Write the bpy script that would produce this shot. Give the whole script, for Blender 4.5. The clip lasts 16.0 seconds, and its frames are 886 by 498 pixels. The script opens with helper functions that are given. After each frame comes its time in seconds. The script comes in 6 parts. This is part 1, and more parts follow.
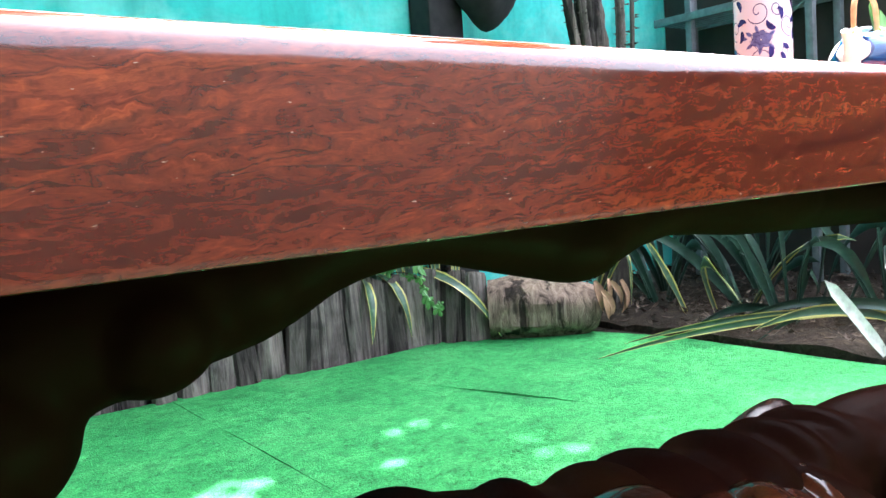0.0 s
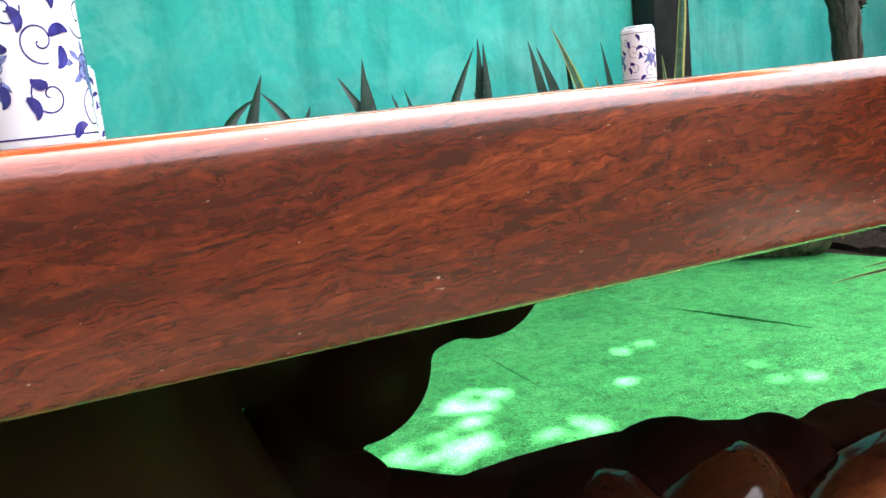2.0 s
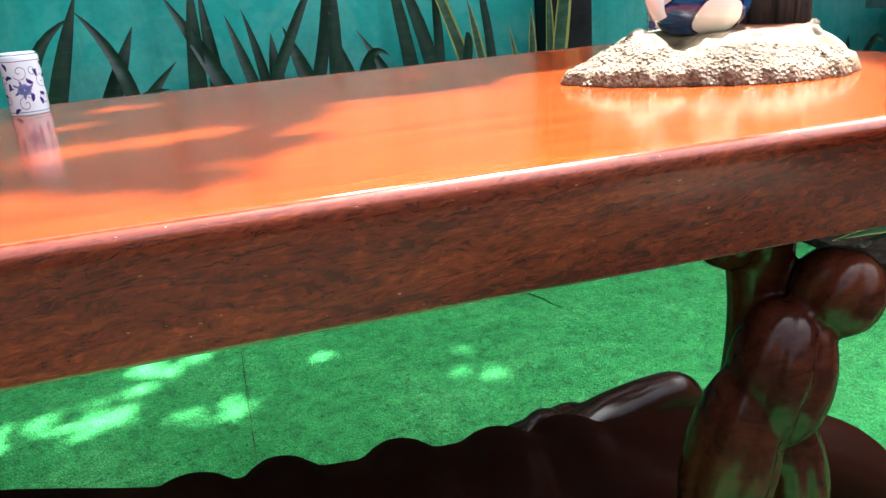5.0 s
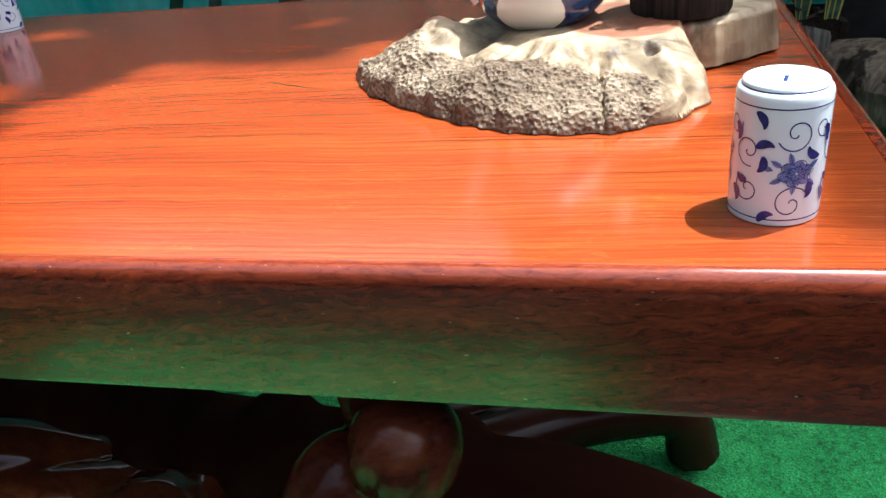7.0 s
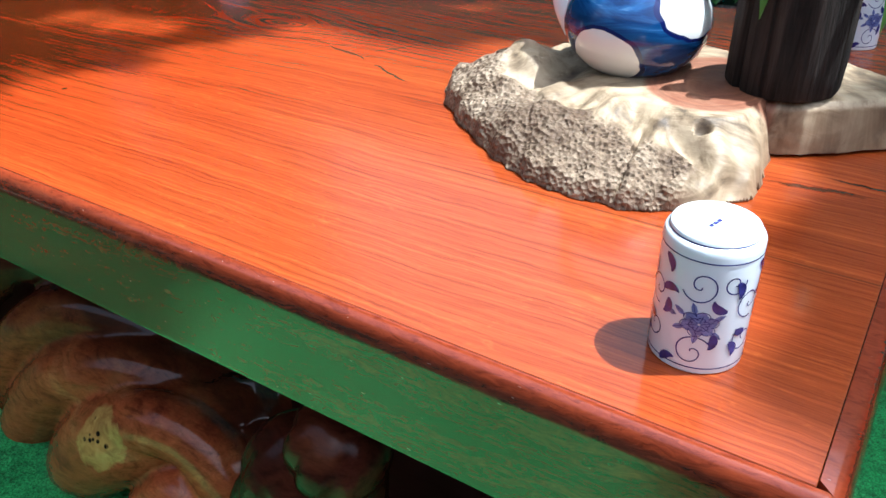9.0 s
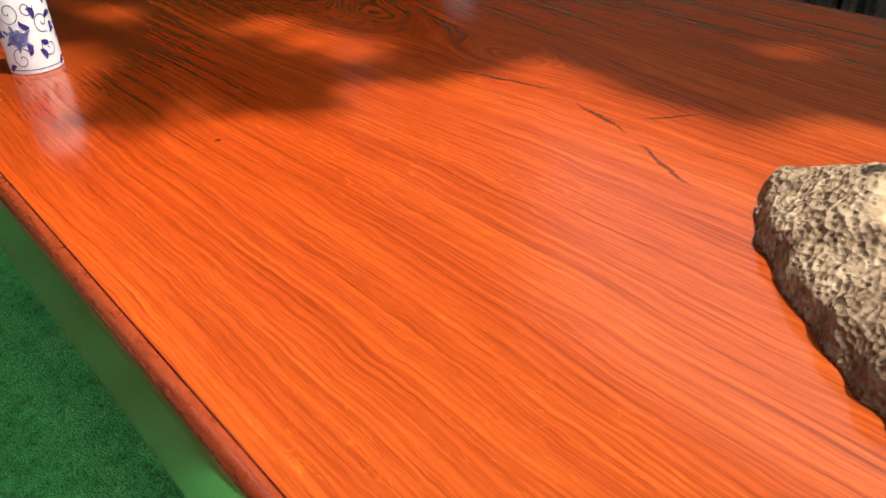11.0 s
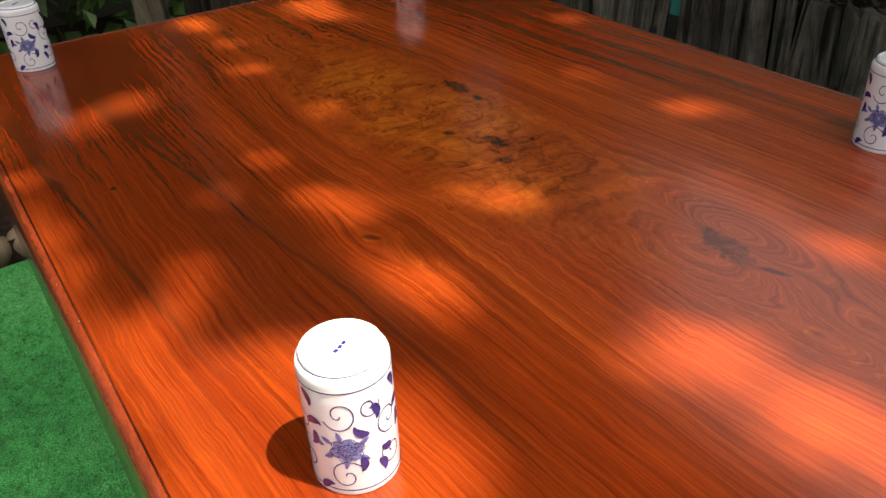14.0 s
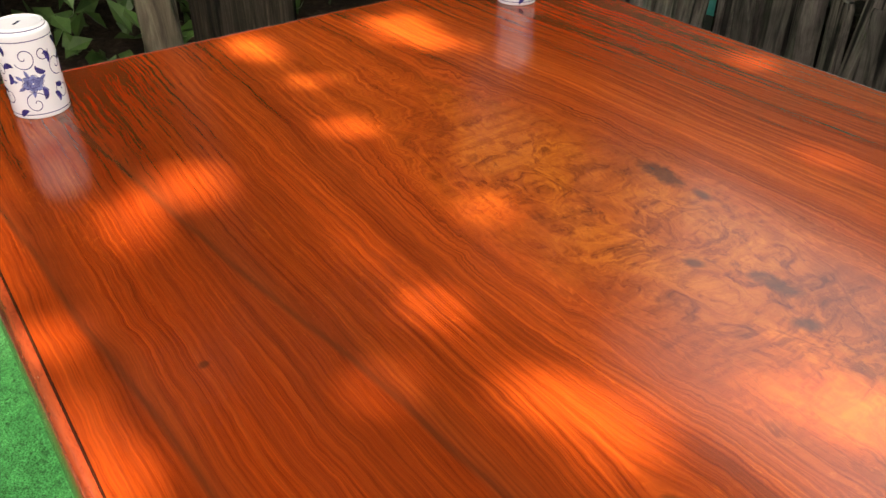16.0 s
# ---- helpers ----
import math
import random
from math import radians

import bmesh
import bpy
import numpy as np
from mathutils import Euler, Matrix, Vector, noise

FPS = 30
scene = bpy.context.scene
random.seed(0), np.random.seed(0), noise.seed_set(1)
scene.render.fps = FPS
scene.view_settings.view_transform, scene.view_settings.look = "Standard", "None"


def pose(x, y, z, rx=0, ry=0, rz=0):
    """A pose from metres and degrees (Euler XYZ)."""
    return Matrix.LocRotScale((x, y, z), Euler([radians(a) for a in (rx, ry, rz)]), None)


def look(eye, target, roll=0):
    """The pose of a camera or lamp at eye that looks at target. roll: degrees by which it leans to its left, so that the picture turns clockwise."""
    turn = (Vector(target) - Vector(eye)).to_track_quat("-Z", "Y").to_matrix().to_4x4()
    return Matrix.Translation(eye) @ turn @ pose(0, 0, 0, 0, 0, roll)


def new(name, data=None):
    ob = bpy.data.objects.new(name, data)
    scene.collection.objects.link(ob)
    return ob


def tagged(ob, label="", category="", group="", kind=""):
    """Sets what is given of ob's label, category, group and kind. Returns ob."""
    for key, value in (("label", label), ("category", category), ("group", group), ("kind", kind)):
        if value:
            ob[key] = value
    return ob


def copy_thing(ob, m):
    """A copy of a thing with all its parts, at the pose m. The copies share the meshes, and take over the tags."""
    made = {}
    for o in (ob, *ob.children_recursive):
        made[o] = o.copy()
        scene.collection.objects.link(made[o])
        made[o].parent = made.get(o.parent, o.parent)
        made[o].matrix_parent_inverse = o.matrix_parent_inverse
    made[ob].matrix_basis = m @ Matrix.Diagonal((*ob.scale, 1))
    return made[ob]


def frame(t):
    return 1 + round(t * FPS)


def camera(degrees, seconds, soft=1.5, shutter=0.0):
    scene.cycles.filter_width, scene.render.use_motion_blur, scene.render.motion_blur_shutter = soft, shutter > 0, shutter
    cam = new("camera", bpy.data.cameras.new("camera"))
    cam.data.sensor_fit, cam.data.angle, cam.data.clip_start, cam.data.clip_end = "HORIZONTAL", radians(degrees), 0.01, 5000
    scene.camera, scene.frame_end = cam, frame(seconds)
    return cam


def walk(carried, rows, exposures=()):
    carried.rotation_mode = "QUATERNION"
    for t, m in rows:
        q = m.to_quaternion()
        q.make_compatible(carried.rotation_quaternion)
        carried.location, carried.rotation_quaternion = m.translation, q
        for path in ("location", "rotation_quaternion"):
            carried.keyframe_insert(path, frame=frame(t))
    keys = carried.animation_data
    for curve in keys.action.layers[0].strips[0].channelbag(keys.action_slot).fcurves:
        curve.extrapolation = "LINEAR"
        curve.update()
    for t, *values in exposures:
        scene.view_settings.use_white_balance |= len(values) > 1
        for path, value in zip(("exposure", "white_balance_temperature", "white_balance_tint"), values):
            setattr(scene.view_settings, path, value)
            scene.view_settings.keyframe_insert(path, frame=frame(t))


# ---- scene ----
cam = camera(58.3, 16.0)
PATH = [
    (0, (-1.751, -0.312, 0.722), (-0.551, 1.277, 0.546), -4.1),
    (0.5, (-1.783, -0.309, 0.738), (-0.721, 1.369, 0.496), -4.2),
    (0.7, (-1.775, -0.3, 0.743), (-0.758, 1.402, 0.48), -5.0),
    (1, (-1.818, -0.306, 0.762), (-0.869, 1.432, 0.476), -5.3),
    (1.5, (-1.863, -0.303, 0.786), (-1.056, 1.499, 0.466), -5.9),
    (2, (-1.883, -0.331, 0.791), (-1.127, 1.485, 0.43), -6.1),
    (2.5, (-1.797, -0.352, 0.838), (-0.947, 1.416, 0.449), -6.5),
    (3, (-1.637, -0.414, 0.852), (-0.823, 1.353, 0.386), -4.8),
    (3.5, (-1.448, -0.476, 0.848), (-0.736, 1.32, 0.329), -3.9),
    (4, (-1.28, -0.5, 0.894), (-0.62, 1.3, 0.326), -5.4),
    (4.5, (-1.048, -0.508, 0.904), (-0.486, 1.306, 0.276), -5.0),
    (5, (-0.852, -0.545, 0.933), (-0.361, 1.28, 0.277), -4.5),
    (5.2, (-0.769, -0.559, 0.944), (-0.337, 1.276, 0.277), -3.5),
    (7.3, (-0.085, -0.378, 1.056), (-0.652, 1.274, 0.081), -5.2),
    (7.5, (-0.034, -0.406, 1.086), (-0.672, 1.22, 0.112), -3.6),
    (7.8, (0.009, -0.438, 1.104), (-0.693, 1.178, 0.156), -1.4),
    (8, (0.026, -0.419, 1.119), (-0.721, 1.152, 0.132), -1.6),
    (8.5, (0.045, -0.347, 1.097), (-0.786, 1.142, 0.052), -1.9),
    (9, (-0.001, -0.3, 1.076), (-0.947, 1.112, 0.023), -1.3),
    (9.5, (-0.069, -0.249, 1.05), (-1.104, 1.105, 0.003), -0.6),
    (9.7, (-0.092, -0.23, 1.046), (-1.153, 1.102, -0.002), -0.4),
    (11.8, (-0.33, -0.034, 1.068), (-1.722, 0.877, -0.041), -3.4),
    (12, (-0.371, -0.031, 1.076), (-1.772, 0.866, -0.035), -3.2),
    (12.5, (-0.483, -0.023, 1.084), (-1.895, 0.869, -0.015), -3.2),
    (13, (-0.57, -0.032, 1.107), (-1.967, 0.889, 0.012), -3.1),
    (13.3, (-0.616, -0.032, 1.136), (-2.014, 0.874, 0.03), -3.2),
    (13.5, (-0.658, -0.041, 1.127), (-2.057, 0.894, 0.047), -3.0),
    (14, (-0.763, -0.03, 1.136), (-2.167, 0.884, 0.045), -2.9),
    (14.5, (-0.845, -0.003, 1.132), (-2.24, 0.907, 0.025), -2.3),
    (15, (-0.917, 0.014, 1.129), (-2.303, 0.897, -0.011), -2.0),
    (15.5, (-0.994, 0.007, 1.128), (-2.368, 0.887, -0.03), -0.8),
    (16, (-1.13, -0.016, 1.112), (-2.445, 0.961, -0.035), 0.5),
]
EXPOSURES = [
    (0.0, 4.25, 5800, 12), (1.0, 4.15, 4900, 9), (2.0, 3.98, 6400, 8), (2.5, 3.93, 5700, 6), (3.0, 3.82, 5400, 4), (3.5, 3.65, 5800, 4), (5.0, 2.97, 6000, 5), (7.3, 1.78, 5600, 4), (8.2, 1.72, 5600, 4),
    (9.0, 1.68, 5300, 5), (9.7, 1.72, 6300, 6), (11.8, 0.95, 7100, 12), (12.8, 0.9, 7200, 12), (13.5, 1.25, 7200, 12), (14.3, 1.95, 7500, 13), (15.0, 2.3, 7700, 14), (16.0, 2.7, 8000, 14),
]
walk(cam, [(t, look(eye, target, roll)) for t, eye, target, roll in PATH], EXPOSURES)

# ---- world, sun ----
SUN = Vector((0.318, 0.198, 0.927)).normalized()
world = bpy.data.worlds.new("sky")
scene.world = world
world.use_nodes = True
wn = world.node_tree
sky = wn.nodes.new("ShaderNodeTexSky")
sky.sky_type = "NISHITA"
sky.sun_disc = False
sky.dust_density = 10.0
sky.sun_elevation = math.asin(SUN.z)
sky.sun_rotation = math.atan2(SUN.x, SUN.y)
bg = wn.nodes["Background"]
bg.inputs["Strength"].default_value = 0.12
# tropical haze: the sky is whiter than clear air alone would make it
grey = wn.nodes.new("ShaderNodeRGBToBW")
wn.links.new(sky.outputs["Color"], grey.inputs["Color"])
haze = wn.nodes.new("ShaderNodeMix")
haze.data_type = "RGBA"
haze.inputs[0].default_value = 0.6
wn.links.new(sky.outputs["Color"], haze.inputs[6])
wn.links.new(grey.outputs["Val"], haze.inputs[7])
wn.links.new(haze.outputs[2], bg.inputs["Color"])
sun_data = bpy.data.lights.new("sun", "SUN")
sun_data.energy = 3.6
sun_data.angle = radians(0.6)
sun_data.color = (1.0, 0.95, 0.86)
sun = new("sun", sun_data)
sun.matrix_world = look(SUN * 20, (0, 0, 0))


# ---- node helpers ----
class Mat:
    """A node material with short calls for the nodes used here."""

    def __init__(self, name, rough=0.5, metal=0.0, coat=0.0, coat_rough=0.05, spec=0.5):
        self.m = bpy.data.materials.new(name)
        self.m.use_nodes = True
        self.t = self.m.node_tree
        self.b = self.t.nodes["Principled BSDF"]
        self.b.inputs["Roughness"].default_value = rough
        self.b.inputs["Metallic"].default_value = metal
        self.b.inputs["Coat Weight"].default_value = coat
        self.b.inputs["Coat Roughness"].default_value = coat_rough
        self.b.inputs["Specular IOR Level"].default_value = spec
        self.co = self.t.nodes.new("ShaderNodeTexCoord").outputs["Object"]

    def set(self, socket, value):
        if isinstance(value, bpy.types.NodeSocket):
            self.t.links.new(value, socket)
        else:
            socket.default_value = value

    def map(self, scale=(1, 1, 1), loc=(0, 0, 0), rot=(0, 0, 0), vec=None):
        n = self.t.nodes.new("ShaderNodeMapping")
        self.set(n.inputs["Vector"], vec or self.co)
        n.inputs["Scale"].default_value = scale
        n.inputs["Location"].default_value = loc
        n.inputs["Rotation"].default_value = [radians(a) for a in rot]
        return n.outputs["Vector"]

    def noise(self, scale, detail=4.0, rough=0.55, dist=0.0, vec=None):
        n = self.t.nodes.new("ShaderNodeTexNoise")
        self.set(n.inputs["Vector"], vec or self.co)
        n.inputs["Scale"].default_value = scale
        n.inputs["Detail"].default_value = detail
        n.inputs["Roughness"].default_value = rough
        n.inputs["Distortion"].default_value = dist
        return n.outputs["Fac"]

    def voronoi(self, scale, feature="F1", vec=None, out="Distance"):
        n = self.t.nodes.new("ShaderNodeTexVoronoi")
        n.feature = feature
        self.set(n.inputs["Vector"], vec or self.co)
        n.inputs["Scale"].default_value = scale
        return n.outputs[out]

    def math(self, op, a, b=0.0, c=0.0):
        n = self.t.nodes.new("ShaderNodeMath")
        n.operation = op
        for k, v in enumerate((a, b, c)):
            self.set(n.inputs[k], v)
        return n.outputs[0]

    def ramp(self, fac, stops):
        n = self.t.nodes.new("ShaderNodeValToRGB")
        self.set(n.inputs["Fac"], fac)
        e = n.color_ramp.elements
        while len(e) < len(stops):
            e.new(0.5)
        for k, (p, c) in enumerate(stops):
            e[k].position = p
            e[k].color = (*c, 1) if len(c) == 3 else c
        return n.outputs["Color"]

    def mask(self, fac, lo, hi):
        n = self.t.nodes.new("ShaderNodeMapRange")
        self.set(n.inputs["Value"], fac)
        n.inputs["From Min"].default_value = lo
        n.inputs["From Max"].default_value = hi
        return n.outputs["Result"]

    def mix(self, f, a, b, kind="MIX"):
        n = self.t.nodes.new("ShaderNodeMix")
        n.data_type = "RGBA"
        n.blend_type = kind
        self.set(n.inputs[0], f)
        self.set(n.inputs[6], a if isinstance(a, bpy.types.NodeSocket) else (*a, 1))
        self.set(n.inputs[7], b if isinstance(b, bpy.types.NodeSocket) else (*b, 1))
        return n.outputs[2]

    def xyz(self, vec=None):
        n = self.t.nodes.new("ShaderNodeSeparateXYZ")
        self.set(n.inputs[0], vec or self.co)
        return n.outputs

    def vec(self, x, y, z=0.0):
        n = self.t.nodes.new("ShaderNodeCombineXYZ")
        for k, v in enumerate((x, y, z)):
            self.set(n.inputs[k], v)
        return n.outputs[0]

    def rand(self):
        return self.t.nodes.new("ShaderNodeObjectInfo").outputs["Random"]

    def island(self):
        return self.t.nodes.new("ShaderNodeNewGeometry").outputs["Random Per Island"]

    def color(self, c):
        self.set(self.b.inputs["Base Color"], c if isinstance(c, bpy.types.NodeSocket) else (*c, 1))
        return self

    def rough(self, r):
        self.set(self.b.inputs["Roughness"], r)
        return self

    def bump(self, h, strength=0.3, distance=0.01):
        n = self.t.nodes.new("ShaderNodeBump")
        n.inputs["Strength"].default_value = strength
        n.inputs["Distance"].default_value = distance
        self.set(n.inputs["Height"], h)
        self.t.links.new(n.outputs["Normal"], self.b.inputs["Normal"])
        return self


# ---- materials ----
def make_top_wood():
    """Polished red hardwood board: grain along x, flowing round knots."""
    w = Mat("polished_red_wood", rough=0.45, coat=1.0, coat_rough=0.15, spec=0.0)
    w.b.inputs["Coat IOR"].default_value = 1.5
    x, y, z = w.xyz()
    warp = w.math("MULTIPLY", w.math("SUBTRACT", w.noise(1.0, 2, 0.45, 0.0, w.map((1.1, 1.3, 1))), 0.5), w.math("ADD", 0.05, w.math("MULTIPLY", w.mask(x, -0.7, -1.1), 0.06)))
    u = w.math("ADD", y, warp)
    bx, by = w.math("DIVIDE", w.math("ADD", x, 1.43), 0.27), w.math("DIVIDE", w.math("SUBTRACT", y, 0.395), 0.085)
    burl = w.math("EXPONENT", w.math("MULTIPLY", w.math("ADD", w.math("MULTIPLY", bx, bx), w.math("MULTIPLY", by, by)), -0.8))
    for kx, ky, r, amp in ((-1.085, 0.440, 0.060, 1.0), (-1.52, 0.395, 0.070, 0.8), (-1.35, 0.400, 0.050, 0.8), (-1.259, 0.224, 0.026, 1.0), (-0.950, 0.412, 0.036, 0.9), (-0.745, 0.450, 0.036, 0.9)):
        dx, dy = w.math("SUBTRACT", x, kx), w.math("SUBTRACT", y, ky)
        dx = w.math("MULTIPLY", dx, 0.55)
        r2 = w.math("ADD", w.math("ADD", w.math("MULTIPLY", dx, dx), w.math("MULTIPLY", dy, dy)), 0.0006)
        u = w.math("SUBTRACT", u, w.math("MULTIPLY", w.math("DIVIDE", w.math("MULTIPLY", dy, r * r * amp), r2), 1.0))
    curl = w.math("SUBTRACT", w.noise(13.0, 5, 0.6, 1.4, w.map((0.8, 1.5, 1))), 0.5)
    u = w.math("ADD", u, w.math("MULTIPLY", w.math("MULTIPLY", curl, burl), 0.12))
    u = w.math("ADD", u, w.math("MULTIPLY", w.math("SUBTRACT", w.noise(12.0, 3, 0.55, 0.4, w.map((1, 1.3, 1))), 0.5), 0.010))
    bands = w.noise(1.0, 5, 0.62, 0.0, w.vec(w.math("MULTIPLY", x, 1.1), w.math("MULTIPLY", u, 19.0)))
    lines = w.noise(1.0, 5, 0.72, 0.0, w.vec(w.math("MULTIPLY", x, 3.0), w.math("MULTIPLY", u, 285.0), 3.0))
    fibre = w.noise(1.0, 3, 0.7, 0.0, w.vec(w.math("MULTIPLY", x, 22.0), w.math("MULTIPLY", u, 620.0), 7.0))
    base = w.ramp(bands, [(0.26, (0.235, 0.036, 0.012)), (0.42, (0.300, 0.050, 0.015)), (0.56, (0.345, 0.062, 0.018)), (0.78, (0.42, 0.088, 0.023))])
    # darker heart streaks towards the far end
    streak = w.noise(1.0, 2, 0.5, 0.0, w.vec(w.math("MULTIPLY", x, 0.4), w.math("MULTIPLY", u, 30.0), 11.0))
    west = w.mask(w.math("ADD", x, w.math("MULTIPLY", w.noise(2.0, 2), 0.5)), -0.55, -1.0)
    base = w.mix(w.math("MULTIPLY", w.math("MULTIPLY", w.mask(streak, 0.54, 0.36), west), 0.45), base, (0.140, 0.022, 0.008))
    red = w.mask(w.math("ADD", x, w.math("MULTIPLY", w.noise(2.0, 2), 0.3)), -0.15, -0.65)
    base = w.mix(red, base, w.mix(1.0, base, (1.10, 0.82, 0.60), "MULTIPLY"))
    # broad dark heartwood band near the front edge
    band = w.math("MULTIPLY", w.mask(u, 0.31, 0.16), w.mask(x, -0.72, -1.15))
    base = w.mix(w.math("MULTIPLY", band, 0.9), base, w.mix(1.0, base, (0.50, 0.41, 0.42), "MULTIPLY"))
    far_side = w.math("MULTIPLY", w.mask(u, 0.50, 0.62), w.mask(x, -0.80, -1.15))
    base = w.mix(far_side, base, w.mix(1.0, base, (0.78, 0.68, 0.70), "MULTIPLY"))
    dark = w.ramp(lines, [(0.32, (0.46, 0.38, 0.36)), (0.44, (0.80, 0.75, 0.72)), (0.53, (1.0, 1.0, 1.0)), (0.64, (1.25, 1.42, 1.25))])
    col = w.mix(w.math("ADD", 0.72, w.math("MULTIPLY", west, 0.20)), base, w.mix(1.0, base, dark, "MULTIPLY"))
    col = w.mix(0.75, col, w.ramp(fibre, [(0.28, (0.62, 0.55, 0.5)), (0.5, (1, 1, 1)), (0.8, (1.3, 1.32, 1.2))]), "MULTIPLY")
    # thin dark growth lines, strongest towards the far end
    rings = w.math("ABSOLUTE", w.math("SUBTRACT", w.noise(1.0, 2, 0.5, 0.0, w.vec(w.math("MULTIPLY", x, 0.5), w.math("MULTIPLY", u, 125.0), 5.0)), 0.5))
    col = w.mix(w.math("MULTIPLY", w.mask(rings, 0.13, 0.0), w.math("ADD", 0.10, w.math("MULTIPLY", west, 0.16))), col, (0.120, 0.018, 0.007))
    # pale wavy flecks of cross grain
    fleck = w.mask(w.noise(1.0, 3, 0.6, 1.6, w.vec(w.math("MULTIPLY", x, 46.0), w.math("MULTIPLY", u, 150.0), 13.0)), 0.58, 0.72)
    where = w.mask(w.noise(1.0, 2, 0.5, 0.0, w.map((4, 9, 1), loc=(3, 3, 0))), 0.42, 0.62)
    col = w.mix(w.math("MULTIPLY", w.math("MULTIPLY", fleck, where), 0.55), col, w.mix(1.0, col, (1.5, 1.9, 1.5), "MULTIPLY"))
    # two long dark heart lines towards the front of the far end, and a seam near the other end
    wave = w.math("MULTIPLY", w.math("SUBTRACT", w.noise(5.0, 2, 0.5), 0.5), 0.018)
    for level, start, slope, reach, thin, wide in ((0.174, -1.20, 0.116, -0.98, 0.0022, 0.024), (0.056, -1.22, 0.078, -1.16, 0.0020, 0.020)):
        drop = w.math("MULTIPLY", w.math("MAXIMUM", w.math("SUBTRACT", start, x), 0.0), slope)
        off = w.math("ADD", w.math("ADD", w.math("SUBTRACT", y, level), drop), wave)
        here = w.mask(x, reach, reach - 0.12)
        core = w.math("MULTIPLY", w.mask(w.math("ABSOLUTE", off), thin * 1.6, thin * 0.4), here)
        soft = w.math("MULTIPLY", w.math("MULTIPLY", w.mask(off, wide, 0.0), w.mask(off, -0.004, 0.0)), here)
        col = w.mix(w.math("MULTIPLY", soft, 0.45), col, (0.100, 0.018, 0.008))
        col = w.mix(w.math("MULTIPLY", core, 0.45), col, (0.060, 0.012, 0.006))
    seam_line = w.math("MULTIPLY", w.mask(w.math("ABSOLUTE", w.math("ADD", w.math("SUBTRACT", y, 0.189), w.math("MULTIPLY", wave, 0.2))), 0.0016, 0.0006), w.mask(x, -0.40, -0.25))
    col = w.mix(w.math("MULTIPLY", seam_line, 0.55), col, (0.060, 0.014, 0.008))
    # flame figure of the burl
    sway = w.math("MULTIPLY", w.math("SUBTRACT", w.noise(5.0, 3, 0.5, 0.6), 0.5), 0.07)
    feather = w.noise(1.0, 5, 0.66, 1.6, w.vec(w.math("MULTIPLY", w.math("ADD", x, sway), 44.0), w.math("MULTIPLY", w.math("ADD", u, sway), 30.0), 17.0))
    hairs = w.noise(1.0, 4, 0.68, 0.5, w.vec(w.math("MULTIPLY", x, 16.0), w.math("MULTIPLY", w.math("ADD", u, sway), 210.0), 19.0))
    glow = w.noise(7.0, 4, 0.6, 0.8, w.map((0.8, 1.4, 1), loc=(1, 5, 0)))
    fig = w.ramp(glow, [(0.32, (0.20, 0.030, 0.008)), (0.46, (0.31, 0.053, 0.010)), (0.58, (0.38, 0.077, 0.012)), (0.72, (0.30, 0.049, 0.009))])
    fig = w.mix(0.9, fig, w.ramp(feather, [(0.34, (0.42, 0.34, 0.34)), (0.45, (0.85, 0.8, 0.8)), (0.55, (1.1, 1.15, 1.1)), (0.68, (1.25, 1.4, 1.2))]), "MULTIPLY")
    fig = w.mix(0.7, fig, w.ramp(hairs, [(0.32, (0.55, 0.48, 0.46)), (0.5, (1, 1, 1)), (0.72, (1.25, 1.35, 1.2))]), "MULTIPLY")
    marks = w.noise(1.0, 5, 0.65, 2.4, w.map((17, 26, 1), loc=(4, 2, 0)))
    fig = w.mix(w.math("MULTIPLY", w.mask(marks, 0.60, 0.70), 0.6), fig, (0.10, 0.018, 0.007))
    ragged = w.math("MULTIPLY", burl, w.math("ADD", 0.5, w.noise(9.0, 5, 0.65, 1.0)))
    col = w.mix(w.math("MULTIPLY", w.mask(ragged, 0.22, 0.75), 0.9), col, fig)
    # knot hearts and dark resin cracks
    for kx, ky, sx, sy, turn in ((-1.075, 0.438, 0.040, 0.0125, -10), (-1.030, 0.436, 0.014, 0.004, 20), (-1.482, 0.466, 0.026, 0.013, -8), (-1.44, 0.468, 0.012, 0.006, -12), (-1.384, 0.390, 0.009, 0.006, 30), (-1.338, 0.414, 0.022, 0.011, 10), (-1.30, 0.395, 0.012, 0.008, 40), (-1.259, 0.224, 0.010, 0.0045, 35), (-1.486, 0.074, 0.004, 0.004, 0), (-0.768, 0.143, 0.003, 0.003, 0), (-0.50, 0.352, 0.040, 0.0026, -24), (-0.585, 0.386, 0.040, 0.0026, -12), (-0.545, 0.426, 0.030, 0.0020, 55), (-0.70, 0.389, 0.060, 0.0026, 17), (-0.062, 0.305, 0.045, 0.0040, 8), (-0.030, 0.328, 0.035, 0.0030, -4), (-0.15, 0.318, 0.05, 0.002, 6)):
        c, s_ = math.cos(radians(turn)), math.sin(radians(turn))
        wob = w.math("MULTIPLY", w.math("SUBTRACT", w.noise(26.0, 4, 0.65), 0.5), (0.035 if sy > 0.01 else 0.018) if sx > 0.02 else 0.008)
        dx, dy = w.math("SUBTRACT", x, kx), w.math("ADD", w.math("SUBTRACT", y, ky), wob)
        a = w.math("ADD", w.math("MULTIPLY", dx, c / sx), w.math("MULTIPLY", dy, s_ / sx))
        b = w.math("ADD", w.math("MULTIPLY", dx, -s_ / sy), w.math("MULTIPLY", dy, c / sy))
